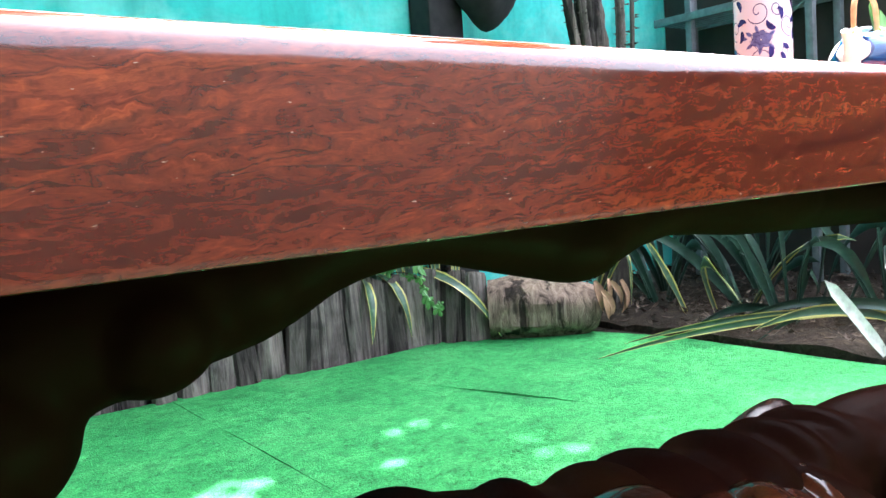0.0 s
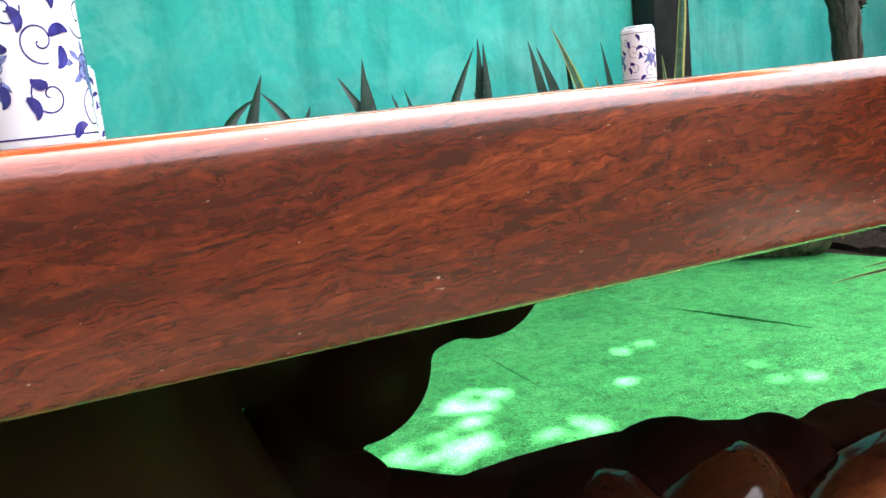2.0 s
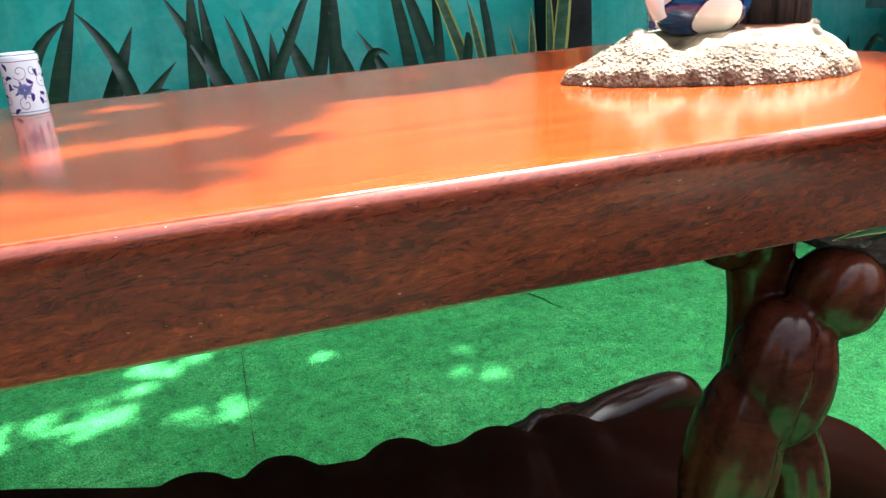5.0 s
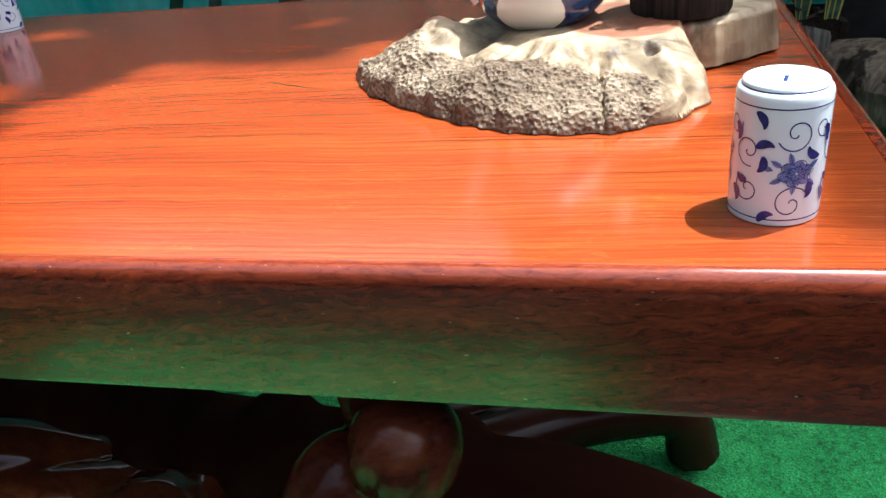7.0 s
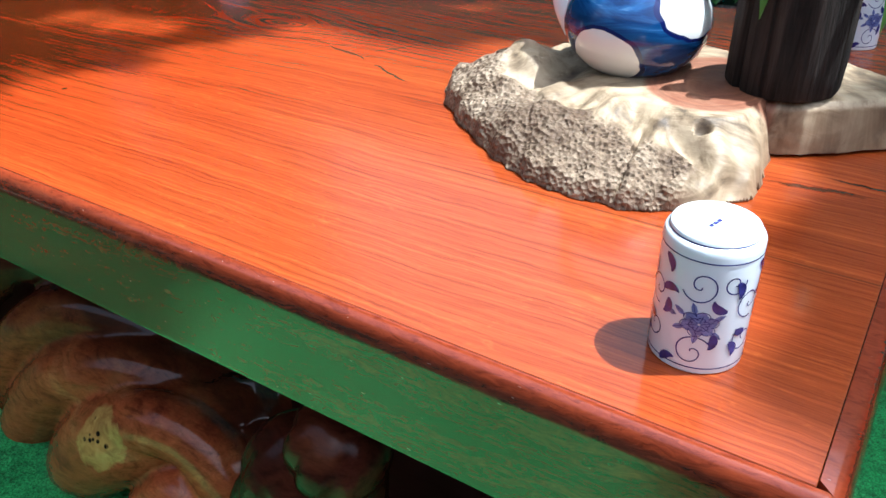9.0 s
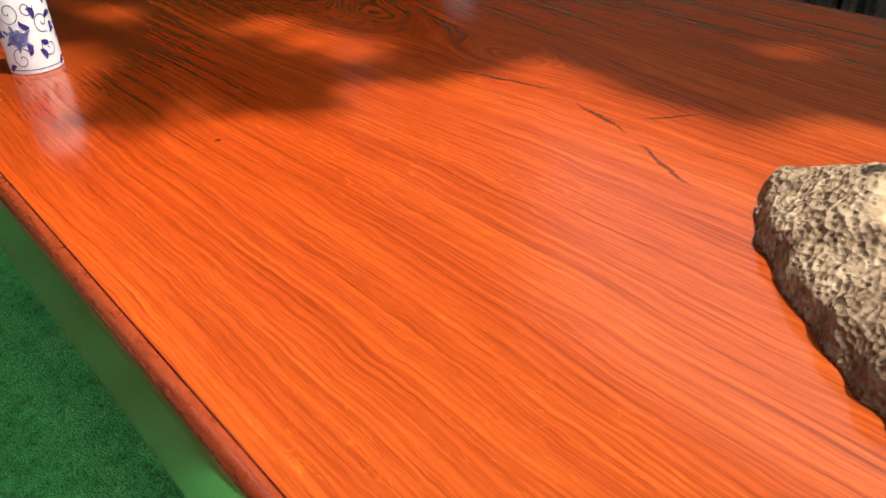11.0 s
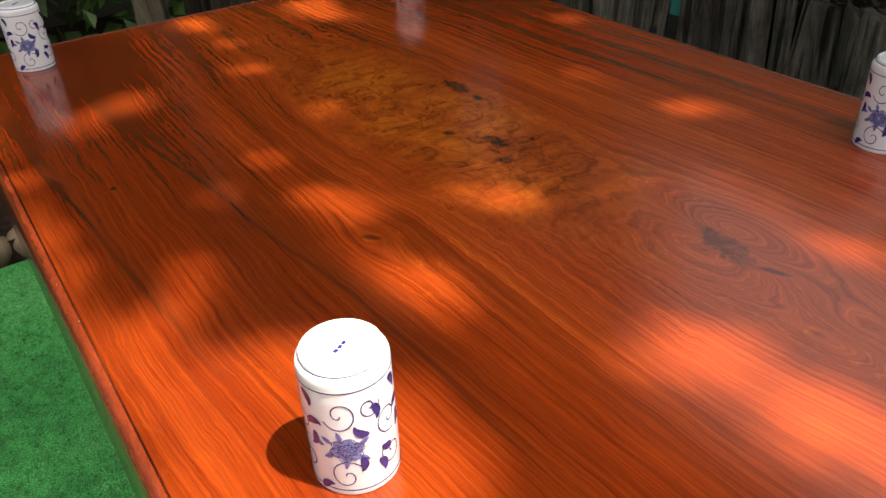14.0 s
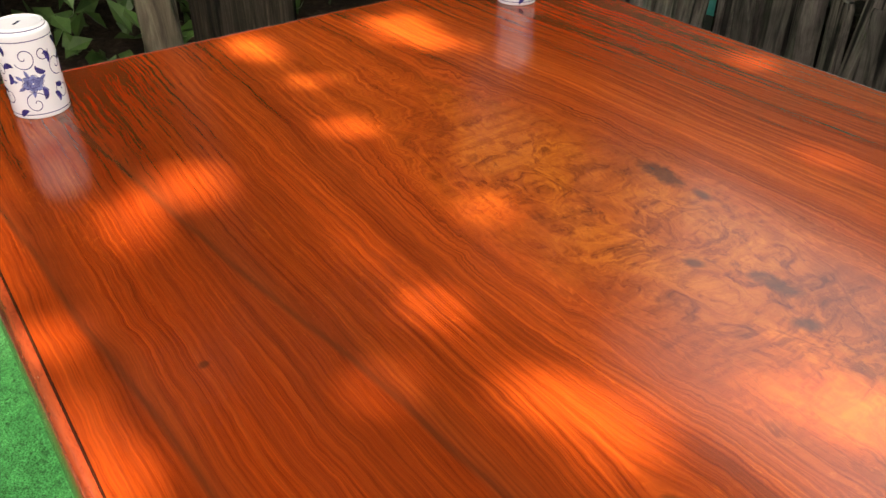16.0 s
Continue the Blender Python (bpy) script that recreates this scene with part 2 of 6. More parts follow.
        q = w.math("ADD", w.math("ADD", w.math("MULTIPLY", a, a), w.math("MULTIPLY", b, b)), w.math("MULTIPLY", w.math("SUBTRACT", w.noise(48.0, 5, 0.7, 0.8), 0.5), 3.0 if sy > 0.01 else 0.8))
        col = w.mix(w.math("MULTIPLY", w.mask(q, 1.0, 0.2), 0.80), col, (0.070, 0.013, 0.006))
    col = w.mix(1.0, col, w.mix(west, (0.86, 0.88, 0.66), (0.92, 1.14, 0.88)), "MULTIPLY")
    w.color(col)
    w.bump(w.math("ADD", w.math("MULTIPLY", lines, 0.6), w.math("MULTIPLY", fibre, 0.5)), 0.10, 0.001)
    return w.m


def make_edge_wood():
    """Side grain of the same board: fine, short and curly, browner than the top."""
    w = Mat("polished_edge_wood", rough=0.40, coat=1.0, coat_rough=0.25, spec=0.0)
    w.b.inputs["Coat IOR"].default_value = 1.75
    x, y, z = w.xyz()
    along = w.math("ADD", x, y)
    v = w.math("ADD", z, w.math("MULTIPLY", y, 0.8))
    p = w.vec(along, v)
    slow = w.math("MULTIPLY", w.math("SUBTRACT", w.noise(1.0, 3, 0.5, 0.3, w.map((3.5, 9, 1), vec=p)), 0.5), 0.035)
    curl = w.math("MULTIPLY", w.math("SUBTRACT", w.noise(1.0, 4, 0.6, 1.2, w.map((20, 60, 1), vec=p)), 0.5), 0.014)
    u = w.math("ADD", w.math("ADD", w.math("SUBTRACT", v, w.math("MULTIPLY", along, 0.09)), slow), curl)
    bands = w.noise(1.0, 4, 0.55, 0, w.vec(w.math("MULTIPLY", along, 2.2), w.math("MULTIPLY", u, 34.0)))
    short = w.noise(1.0, 4, 0.65, 1.3, w.vec(w.math("MULTIPLY", along, 44.0), w.math("MULTIPLY", u, 210.0), 4.0))
    hair = w.noise(1.0, 3, 0.7, 0.2, w.vec(w.math("MULTIPLY", along, 55.0), w.math("MULTIPLY", u, 640.0), 9.0))
    blot = w.noise(1.0, 5, 0.6, 0.4, w.map((2.6, 16.0, 1), vec=p))
    col = w.ramp(bands, [(0.28, (0.095, 0.013, 0.006)), (0.46, (0.155, 0.023, 0.009)), (0.60, (0.20, 0.033, 0.012)), (0.76, (0.27, 0.052, 0.016))])
    col = w.mix(1.0, col, w.ramp(short, [(0.30, (0.35, 0.30, 0.28)), (0.46, (0.82, 0.78, 0.76)), (0.60, (1.2, 1.2, 1.15)), (0.74, (1.9, 2.0, 1.7))]), "MULTIPLY")
    col = w.mix(0.7, col, w.ramp(hair, [(0.30, (0.55, 0.50, 0.48)), (0.5, (1, 1, 1)), (0.74, (1.35, 1.35, 1.3))]), "MULTIPLY")
    col = w.mix(1.0, col, w.ramp(blot, [(0.30, (0.58, 0.54, 0.52)), (0.48, (0.95, 0.95, 0.95)), (0.72, (1.15, 1.12, 1.05))]), "MULTIPLY")
    vein = w.math("ABSOLUTE", w.math("SUBTRACT", w.noise(1.0, 3, 0.55, 0.4, w.vec(w.math("MULTIPLY", along, 1.6), w.math("MULTIPLY", u, 15.0), 21.0)), 0.5))
    col = w.mix(w.math("MULTIPLY", w.mask(vein, 0.008, 0.0), 0.6), col, (0.030, 0.010, 0.007))
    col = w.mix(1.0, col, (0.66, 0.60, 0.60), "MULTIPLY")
    # upward crown lightened here: its lit tone is painted into the colour
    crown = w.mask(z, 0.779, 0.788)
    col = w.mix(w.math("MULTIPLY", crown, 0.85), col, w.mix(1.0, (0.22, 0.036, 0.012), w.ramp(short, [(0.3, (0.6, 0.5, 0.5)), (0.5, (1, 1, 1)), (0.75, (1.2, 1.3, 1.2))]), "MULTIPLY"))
    fleck = w.mask(w.noise(1.0, 2, 0.5, 0.3, w.vec(w.math("MULTIPLY", along, 150.0), w.math("MULTIPLY", v, 420.0), 2.0)), 0.735, 0.765)
    col = w.mix(w.math("MULTIPLY", fleck, 0.55), col, (0.50, 0.36, 0.30))
    w.color(col)
    # the rounded crown is glossier, the upright face a little duller
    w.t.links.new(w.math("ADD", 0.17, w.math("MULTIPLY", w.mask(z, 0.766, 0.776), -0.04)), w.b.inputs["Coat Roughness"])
    # the thick varnish lies in slight waves
    waves = w.noise(1.0, 3, 0.5, 0.0, w.map((38, 110, 1), vec=p))
    w.bump(w.math("ADD", w.math("MULTIPLY", short, 0.6), hair), 0.10, 0.0012)
    coat = w.t.nodes.new("ShaderNodeBump")
    coat.inputs["Strength"].default_value = 0.18
    coat.inputs["Distance"].default_value = 0.0008
    w.set(coat.inputs["Height"], waves)
    w.t.links.new(coat.outputs["Normal"], w.b.inputs["Coat Normal"])
    return w.m


def make_carved_wood(name, tone, coat, gloss):
    """Varnished carved root: dark red brown, flame figured, with paler sapwood and one burl face. Shade is painted on
    its back and far end.
    """
    w = Mat(name, rough=0.4, coat=coat, coat_rough=gloss, spec=0.0)
    x, y, z = w.xyz()
    swirl = w.noise(3.2, 5, 0.6, 1.6)
    fine = w.noise(1.0, 4, 0.65, 2.0, w.map((12, 34, 34)))
    hair = w.noise(1.0, 4, 0.65, 3.0, w.map((34, 90, 90)))
    col = w.ramp(swirl, tone)
    col = w.mix(0.8, col, w.ramp(fine, [(0.3, (0.4, 0.35, 0.33)), (0.5, (1, 1, 1)), (0.75, (1.4, 1.35, 1.15))]), "MULTIPLY")
    col = w.mix(0.6, col, w.ramp(hair, [(0.3, (0.55, 0.5, 0.48)), (0.5, (1, 1, 1)), (0.75, (1.3, 1.3, 1.2))]), "MULTIPLY")
    sap = w.mask(w.noise(2.1, 3, 0.5, 0.7, w.map(loc=(4, 2, 1))), 0.60, 0.72)
    col = w.mix(w.math("MULTIPLY", sap, 0.45), col, (0.26, 0.12, 0.03))
    # shade under the far end, painted nearly black into the wood
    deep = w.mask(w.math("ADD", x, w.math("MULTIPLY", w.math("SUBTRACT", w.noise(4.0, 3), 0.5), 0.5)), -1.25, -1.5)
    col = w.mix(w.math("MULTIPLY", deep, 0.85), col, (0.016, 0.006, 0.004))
    # shade behind the front folds, painted in as darker wood towards the back
    rear_shade = w.mask(w.math("ADD", y, w.math("MULTIPLY", w.math("SUBTRACT", w.noise(5.0, 3, 0.5, 0.6), 0.5), 0.10)), 0.17, 0.25)
    col = w.mix(w.math("MULTIPLY", rear_shade, 0.85), col, (0.018, 0.006, 0.004))
    # burl face with rotted pits
    d = [w.math("DIVIDE", w.math("SUBTRACT", a, b), r) for a, b, r in ((x, -0.925, 0.052), (y, 0.11, 0.075), (z, 0.215, 0.060))]
    q = w.math("ADD", w.math("ADD", w.math("MULTIPLY", d[0], d[0]), w.math("MULTIPLY", d[1], d[1])), w.math("MULTIPLY", d[2], d[2]))
    q = w.math("ADD", q, w.math("MULTIPLY", w.math("SUBTRACT", w.noise(24.0, 4, 0.65, 0.6), 0.5), 1.6))
    gold = w.ramp(w.noise(45.0, 4, 0.6, 0.8), [(0.3, (0.30, 0.13, 0.035)), (0.6, (0.56, 0.30, 0.085)), (0.8, (0.64, 0.40, 0.13))])
    col = w.mix(w.math("MULTIPLY", w.mask(q, 1.0, 0.75), 0.9), col, gold)
    pits = w.math("MULTIPLY", w.mask(w.voronoi(62.0), 0.30, 0.22), w.mask(q, 0.45, 0.25))
    col = w.mix(pits, col, (0.015, 0.008, 0.005))
    w.color(col)
    w.bump(w.math("SUBTRACT", fine, pits), 0.10, 0.002)
    return w.m


def make_turf():
    w = Mat("green_artificial_turf", rough=0.75, spec=0.3)
    pile = w.noise(330.0, 3, 0.7)
    tuft = w.voronoi(190.0)
    patch = w.noise(3.5, 5, 0.6, 0.4)
    wear = w.noise(22.0, 5, 0.65)
    matted = w.noise(95.0, 4, 0.7, 0.6)
    col = w.ramp(patch, [(0.28, (0.034, 0.28, 0.070)), (0.5, (0.052, 0.38, 0.095)), (0.74, (0.095, 0.47, 0.135))])
    col = w.mix(1.0, col, w.ramp(wear, [(0.3, (0.58, 0.64, 0.62)), (0.5, (1, 1, 1)), (0.72, (1.40, 1.20, 1.30))]), "MULTIPLY")
    col = w.mix(1.0, col, w.ramp(matted, [(0.34, (0.38, 0.46, 0.42)), (0.46, (0.95, 0.96, 0.95)), (0.66, (1.30, 1.22, 1.25))]), "MULTIPLY")
    col = w.mix(1.0, col, w.ramp(pile, [(0.32, (0.22, 0.30, 0.26)), (0.5, (1, 1, 1)), (0.68, (1.7, 1.5, 1.7))]), "MULTIPLY")
    soil = w.mask(w.noise(9.0, 6, 0.7, 0.5, w.map(loc=(3, 1, 0))), 0.66, 0.74)
    col = w.mix(w.math("MULTIPLY", soil, 0.35), col, (0.05, 0.06, 0.03))
    w.color(col)
    w.bump(w.math("ADD", w.math("MULTIPLY", pile, 0.8), w.math("ADD", tuft, w.math("MULTIPLY", wear, 0.8))), 0.9, 0.006)
    return w.m


def make_teal_wall():
    """Teal limewash, stained with pale runs and damp."""
    w = Mat("teal_limewash", rough=0.8, spec=0.2)
    big = w.noise(1.3, 6, 0.6, 0.6)
    runs = w.noise(1.0, 5, 0.6, 0.3, w.map((4.5, 1, 0.55)))
    fine = w.noise(38.0, 5, 0.6)
    col = w.ramp(big, [(0.30, (0.050, 0.45, 0.39)), (0.48, (0.07, 0.58, 0.50)), (0.58, (0.11, 0.65, 0.56)), (0.70, (0.22, 0.72, 0.64))])
    edge = w.mask(w.math("ABSOLUTE", w.math("SUBTRACT", w.noise(1.7, 5, 0.6, 0.9, w.map(loc=(2, 0, 7))), 0.5)), 0.06, 0.0)
    col = w.mix(w.math("MULTIPLY", edge, 0.26), col, (0.24, 0.60, 0.52))
    bloom = w.mask(w.noise(2.3, 4, 0.55, 1.2, w.map(loc=(8, 3, 2))), 0.54, 0.60)
    col = w.mix(w.math("MULTIPLY", bloom, 0.28), col, (0.26, 0.72, 0.64))
    damp = w.mask(w.noise(1.6, 5, 0.6, 0.8, w.map((1.6, 1, 0.8), loc=(1, 9, 4))), 0.56, 0.68)
    col = w.mix(w.math("MULTIPLY", damp, 0.35), col, (0.06, 0.30, 0.25))
    col = w.mix(1.0, col, w.ramp(runs, [(0.3, (0.55, 0.66, 0.64)), (0.5, (1, 1, 1)), (0.75, (1.12, 1.06, 1.06))]), "MULTIPLY")
    col = w.mix(0.5, col, w.ramp(fine, [(0.3, (0.82, 0.84, 0.84)), (0.6, (1.08, 1.06, 1.06))]), "MULTIPLY")
    flakes = w.mask(w.noise(11.0, 6, 0.75, 0.6, w.map(loc=(1, 5, 2))), 0.70, 0.72)
    col = w.mix(w.math("MULTIPLY", flakes, 0.7), col, (0.03, 0.10, 0.09))
    w.color(col)
    w.bump(w.math("ADD", big, w.math("MULTIPLY", fine, 0.3)), 0.25, 0.01)
    return w.m


def make_log(name, pale, mid, deep, scale=1.0):
    w = Mat(name, rough=0.85, spec=0.2)
    shift = w.math("MULTIPLY", w.rand(), 20.0)
    x, y, z = w.xyz()
    p = w.vec(w.math("ADD", x, shift), w.math("ADD", y, shift), z)
    grain = w.noise(1.0, 6, 0.72, 1.1, w.map((44 * scale, 44 * scale, 3.6), vec=p))
    blot = w.noise(5.0, 5, 0.6, 0.5, p)
    cracks = w.mask(w.noise(1.0, 3, 0.5, 0.4, w.map((26 * scale, 26 * scale, 1.3), loc=(3, 2, 1), vec=p)), 0.43, 0.36)
    col = w.ramp(grain, [(0.3, deep), (0.5, mid), (0.72, pale)])
    col = w.mix(1.0, col, w.ramp(blot, [(0.3, (0.5, 0.5, 0.5)), (0.5, (0.95, 0.95, 0.95)), (0.75, (1.3, 1.27, 1.22))]), "MULTIPLY")
    col = w.mix(w.math("MULTIPLY", cracks, 0.85), col, tuple(c * 0.12 for c in deep))
    knot = w.voronoi(7.0, vec=w.map((1, 1, 0.55), vec=p))
    col = w.mix(w.math("MULTIPLY", w.mask(knot, 0.11, 0.05), 0.85), col, tuple(c * 0.2 for c in deep))
    tint = w.math("ADD", 0.42, w.math("MULTIPLY", w.rand(), 0.80))
    col = w.mix(1.0, col, w.vec(tint, w.math("MULTIPLY", tint, 0.96), w.math("MULTIPLY", tint, 0.93)), "MULTIPLY")
    w.color(col)
    w.bump(w.math("SUBTRACT", grain, cracks), 0.7, 0.012)
    return w.m


def make_leaf(name, deep, mid, rough=0.35, bands=False, edge=None):
    """Leaf blade; the u of its mesh runs across from -1 to 1."""
    w = Mat(name, rough=rough, spec=0.45)
    n = w.noise(11.0, 4, 0.6, 0.5)
    col = w.ramp(n, [(0.3, deep), (0.7, mid)])
    if bands:
        cross = w.noise(1.0, 4, 0.6, 0.6, w.map((9, 9, 42)))
        col = w.mix(w.math("MULTIPLY", w.mask(cross, 0.48, 0.66), 0.6), col, tuple(c * 1.5 for c in mid))
    if edge:
        att = w.t.nodes.new("ShaderNodeAttribute")
        att.attribute_name = "across"
        col = w.mix(w.mask(w.math("ABSOLUTE", att.outputs["Fac"]), 0.70, 0.76), col, edge)
    scuff = w.mask(w.noise(28.0, 5, 0.7, 0.6, w.map(loc=(5, 5, 5))), 0.66, 0.72)
    col = w.mix(w.math("MULTIPLY", scuff, 0.4), col, (0.22, 0.22, 0.14))
    w.color(col)
    w.b.inputs["Subsurface Weight"].default_value = 0.0
    w.bump(n, 0.15, 0.004)
    return w.m


def make_soil():
    w = Mat("dark_bed_soil", rough=0.95, spec=0.15)
    n = w.noise(26.0, 6, 0.7, 0.4)
    c = w.noise(5.0, 4, 0.6)
    col = w.ramp(n, [(0.3, (0.012, 0.009, 0.007)), (0.55, (0.045, 0.033, 0.024)), (0.78, (0.13, 0.10, 0.075))])
    w.color(w.mix(1.0, col, w.ramp(c, [(0.3, (0.6, 0.6, 0.6)), (0.7, (1.2, 1.15, 1.1))]), "MULTIPLY"))
    w.bump(n, 0.9, 0.03)
    return w.m


def make_plain(name, col, rough=0.5, vary=0.15, scale=40.0, metal=0.0, coat=0.0, bump=0.1):
    w = Mat(name, rough=rough, metal=metal, coat=coat)
    n = w.noise(scale, 4, 0.6)
    w.color(w.ramp(n, [(0.3, tuple(c * (1 - vary) for c in col)), (0.7, tuple(min(1, c * (1 + vary)) for c in col))]))
    w.bump(n, bump, 0.002)
    return w.m


def make_driftwood():
    """Sanded driftwood, spongy where the mesh is marked as pitted."""
    w = Mat("driftwood_burl", rough=0.55, spec=0.3)
    x, y, z = w.xyz()
    att = w.t.nodes.new("ShaderNodeAttribute")
    att.attribute_name = "pitted"
    pit_mask = att.outputs["Fac"]
    n = w.noise(70.0, 6, 0.7, 0.5)
    cells = w.voronoi(230.0)
    big = w.noise(14.0, 4, 0.6, 0.6)
    pit = w.ramp(n, [(0.30, (0.09, 0.058, 0.038)), (0.45, (0.25, 0.185, 0.13)), (0.66, (0.44, 0.36, 0.27))])
    pit = w.mix(1.0, pit, w.ramp(big, [(0.36, (0.55, 0.48, 0.42)), (0.52, (0.95, 0.92, 0.88)), (0.7, (1.2, 1.2, 1.18))]), "MULTIPLY")
    pit = w.mix(w.math("MULTIPLY", w.mask(cells, 0.30, 0.16), 0.85), pit, (0.06, 0.035, 0.022))
    bx, by = w.math("DIVIDE", w.math("SUBTRACT", x, -0.287), 0.062), w.math("DIVIDE", w.math("SUBTRACT", y, 0.247), 0.036)
    bq = w.math("ADD", w.math("ADD", w.math("MULTIPLY", bx, bx), w.math("MULTIPLY", by, by)), w.math("SUBTRACT", w.noise(30.0, 4), 0.5))
    pit = w.mix(w.math("MULTIPLY", w.mask(bq, 1.1, 0.6), 0.5), pit, (0.13, 0.085, 0.055))
    flow = w.noise(11.0, 6, 0.62, 3.0)
    fine = w.noise(1.0, 5, 0.6, 1.6, w.map((14, 34, 34)))
    col = w.ramp(flow, [(0.32, (0.10, 0.070, 0.045)), (0.43, (0.28, 0.21, 0.135)), (0.53, (0.46, 0.365, 0.25)), (0.72, (0.60, 0.49, 0.34))])
    col = w.mix(0.9, col, w.ramp(fine, [(0.3, (0.55, 0.48, 0.42)), (0.52, (1, 1, 1)), (0.8, (1.12, 1.1, 1.06))]), "MULTIPLY")
    dx, dy = w.math("DIVIDE", w.math("SUBTRACT", x, -0.165), 0.055), w.math("DIVIDE", w.math("SUBTRACT", y, 0.362), 0.066)
    q = w.math("ADD", w.math("ADD", w.math("MULTIPLY", dx, dx), w.math("MULTIPLY", dy, dy)), w.math("MULTIPLY", w.math("SUBTRACT", w.noise(20.0), 0.5), 0.7))
    rings = w.ramp(w.noise(1.0, 3, 0.5, 0, w.vec(w.math("MULTIPLY", q, 9.0), 0.0)), [(0.4, (0.20, 0.065, 0.035)), (0.6, (0.30, 0.11, 0.06))])
    col = w.mix(w.math("MULTIPLY", w.mask(q, 1.08, 0.92), 0.85), col, rings)
    bark = w.math("MULTIPLY", w.mask(z, 0.834, 0.826), w.mask(x, -0.12, -0.10))
    side = w.ramp(w.noise(1.0, 4, 0.6, 0.6, w.map((40, 40, 7))), [(0.32, (0.10, 0.055, 0.03)), (0.5, (0.30, 0.20, 0.12)), (0.68, (0.46, 0.35, 0.23))])
    col = w.mix(w.math("MULTIPLY", bark, 0.85), col, side)
    hx, hy = w.math("DIVIDE", w.math("SUBTRACT", x, -0.146), 0.0062), w.math("DIVIDE", w.math("SUBTRACT", y, 0.274), 0.0050)
    hq = w.math("ADD", w.math("MULTIPLY", hx, hx), w.math("MULTIPLY", hy, hy))
    col = w.mix(pit_mask, col, pit)
    col = w.mix(w.math("MULTIPLY", w.mask(hq, 1.2, 0.6), 0.8), col, (0.05, 0.03, 0.018))
    col = w.mix(1.0, col, (0.82, 0.79, 0.75), "MULTIPLY")
    w.color(col)
    w.bump(w.math("ADD", w.math("MULTIPLY", w.math("ADD", n, cells), pit_mask), w.math("MULTIPLY", fine, 0.25)), 0.8, 0.005)
    return w.m


def make_pot_glaze():
    """Cobalt brushwork on white porcelain with white cloud panels."""
    w = Mat("cobalt_glaze", rough=0.08, coat=0.6, coat_rough=0.03)
    brush = w.noise(1.0, 4, 0.6, 1.0, w.map((14, 14, 70)))
    wash = w.noise(26.0, 3, 0.5, 0.8)
    col = w.ramp(brush, [(0.28, (0.003, 0.012, 0.05)), (0.46, (0.007, 0.04, 0.15)), (0.62, (0.022, 0.10, 0.28)), (0.82, (0.16, 0.32, 0.52))])
    col = w.mix(0.5, col, w.ramp(wash, [(0.3, (0.55, 0.6, 0.7)), (0.7, (1.15, 1.15, 1.1))]), "MULTIPLY")
    x, y, z = w.xyz()
    for cx, cy, cz, r in ((-0.012, -0.060, 0.018, 0.034), (0.058, -0.026, 0.066, 0.034), (-0.062, 0.0, 0.060, 0.030), (0.03, 0.058, 0.030, 0.036), (-0.03, 0.058, 0.068, 0.028), (0.062, 0.0, 0.012, 0.022)):
        d = [w.math("SUBTRACT", a, b) for a, b in ((x, cx), (y, cy), (z, cz))]
        q = w.math("SQRT", w.math("ADD", w.math("ADD", w.math("MULTIPLY", d[0], d[0]), w.math("MULTIPLY", d[1], d[1])), w.math("MULTIPLY", w.math("MULTIPLY", d[2], d[2]), 1.5)))
        q = w.math("ADD", q, w.math("MULTIPLY", w.math("SUBTRACT", w.noise(34.0, 2), 0.5), 0.012))
        col = w.mix(w.mask(q, r + 0.0048, r + 0.0040), col, (0.006, 0.012, 0.09))
        col = w.mix(w.mask(q, r + 0.0008, r), col, (0.78, 0.78, 0.75))
    w.color(col)
    return w.m


M_TOP = make_top_wood()
M_EDGE = make_edge_wood()
# root wood in plain, lit and shaded copies; the light is in the colour
M_CARVED = make_carved_wood("varnished_carved_root", [(0.30, (0.016, 0.004, 0.003)), (0.46, (0.035, 0.008, 0.005)), (0.60, (0.070, 0.016, 0.008)), (0.76, (0.12, 0.036, 0.013))], 0.35, 0.2)
M_LIT_ROOT = make_carved_wood("varnished_lit_root", [(0.30, (0.085, 0.014, 0.008)), (0.44, (0.30, 0.060, 0.022)), (0.58, (0.42, 0.100, 0.034)), (0.76, (0.52, 0.20, 0.07))], 0.7, 0.12)
M_SHADED_ROOT = make_carved_wood("dull_shaded_root", [(0.30, (0.012, 0.004, 0.003)), (0.46, (0.015, 0.0045, 0.003)), (0.60, (0.030, 0.0075, 0.004)), (0.76, (0.05, 0.015, 0.006))], 0.02, 0.3)
M_TURF = make_turf()
M_WALL = make_teal_wall()
M_LOG = make_log("weathered_grey_log", (0.33, 0.29, 0.27), (0.17, 0.145, 0.135), (0.045, 0.037, 0.034))
M_BARK = make_log("grey_bark", (0.32, 0.28, 0.22), (0.17, 0.14, 0.11), (0.06, 0.045, 0.035), 0.7)
M_THORN = make_log("dark_grey_thorny_bark", (0.26, 0.235, 0.205), (0.13, 0.115, 0.10), (0.04, 0.034, 0.03), 0.7)
M_CHAR = make_log("charred_stump_bark", (0.10, 0.075, 0.06), (0.035, 0.027, 0.022), (0.010, 0.008, 0.007), 1.6)
M_STUMP = make_log("split_pale_stump", (0.60, 0.47, 0.38), (0.30, 0.22, 0.17), (0.03, 0.02, 0.015), 0.5)
M_BLACK = make_plain("blackened_timber", (0.018, 0.016, 0.016), 0.8, 0.5, 14.0, bump=0.5)
M_SNAKE = make_leaf("snake_plant_leaf", (0.007, 0.024, 0.016), (0.020, 0.050, 0.030), 0.36, True)
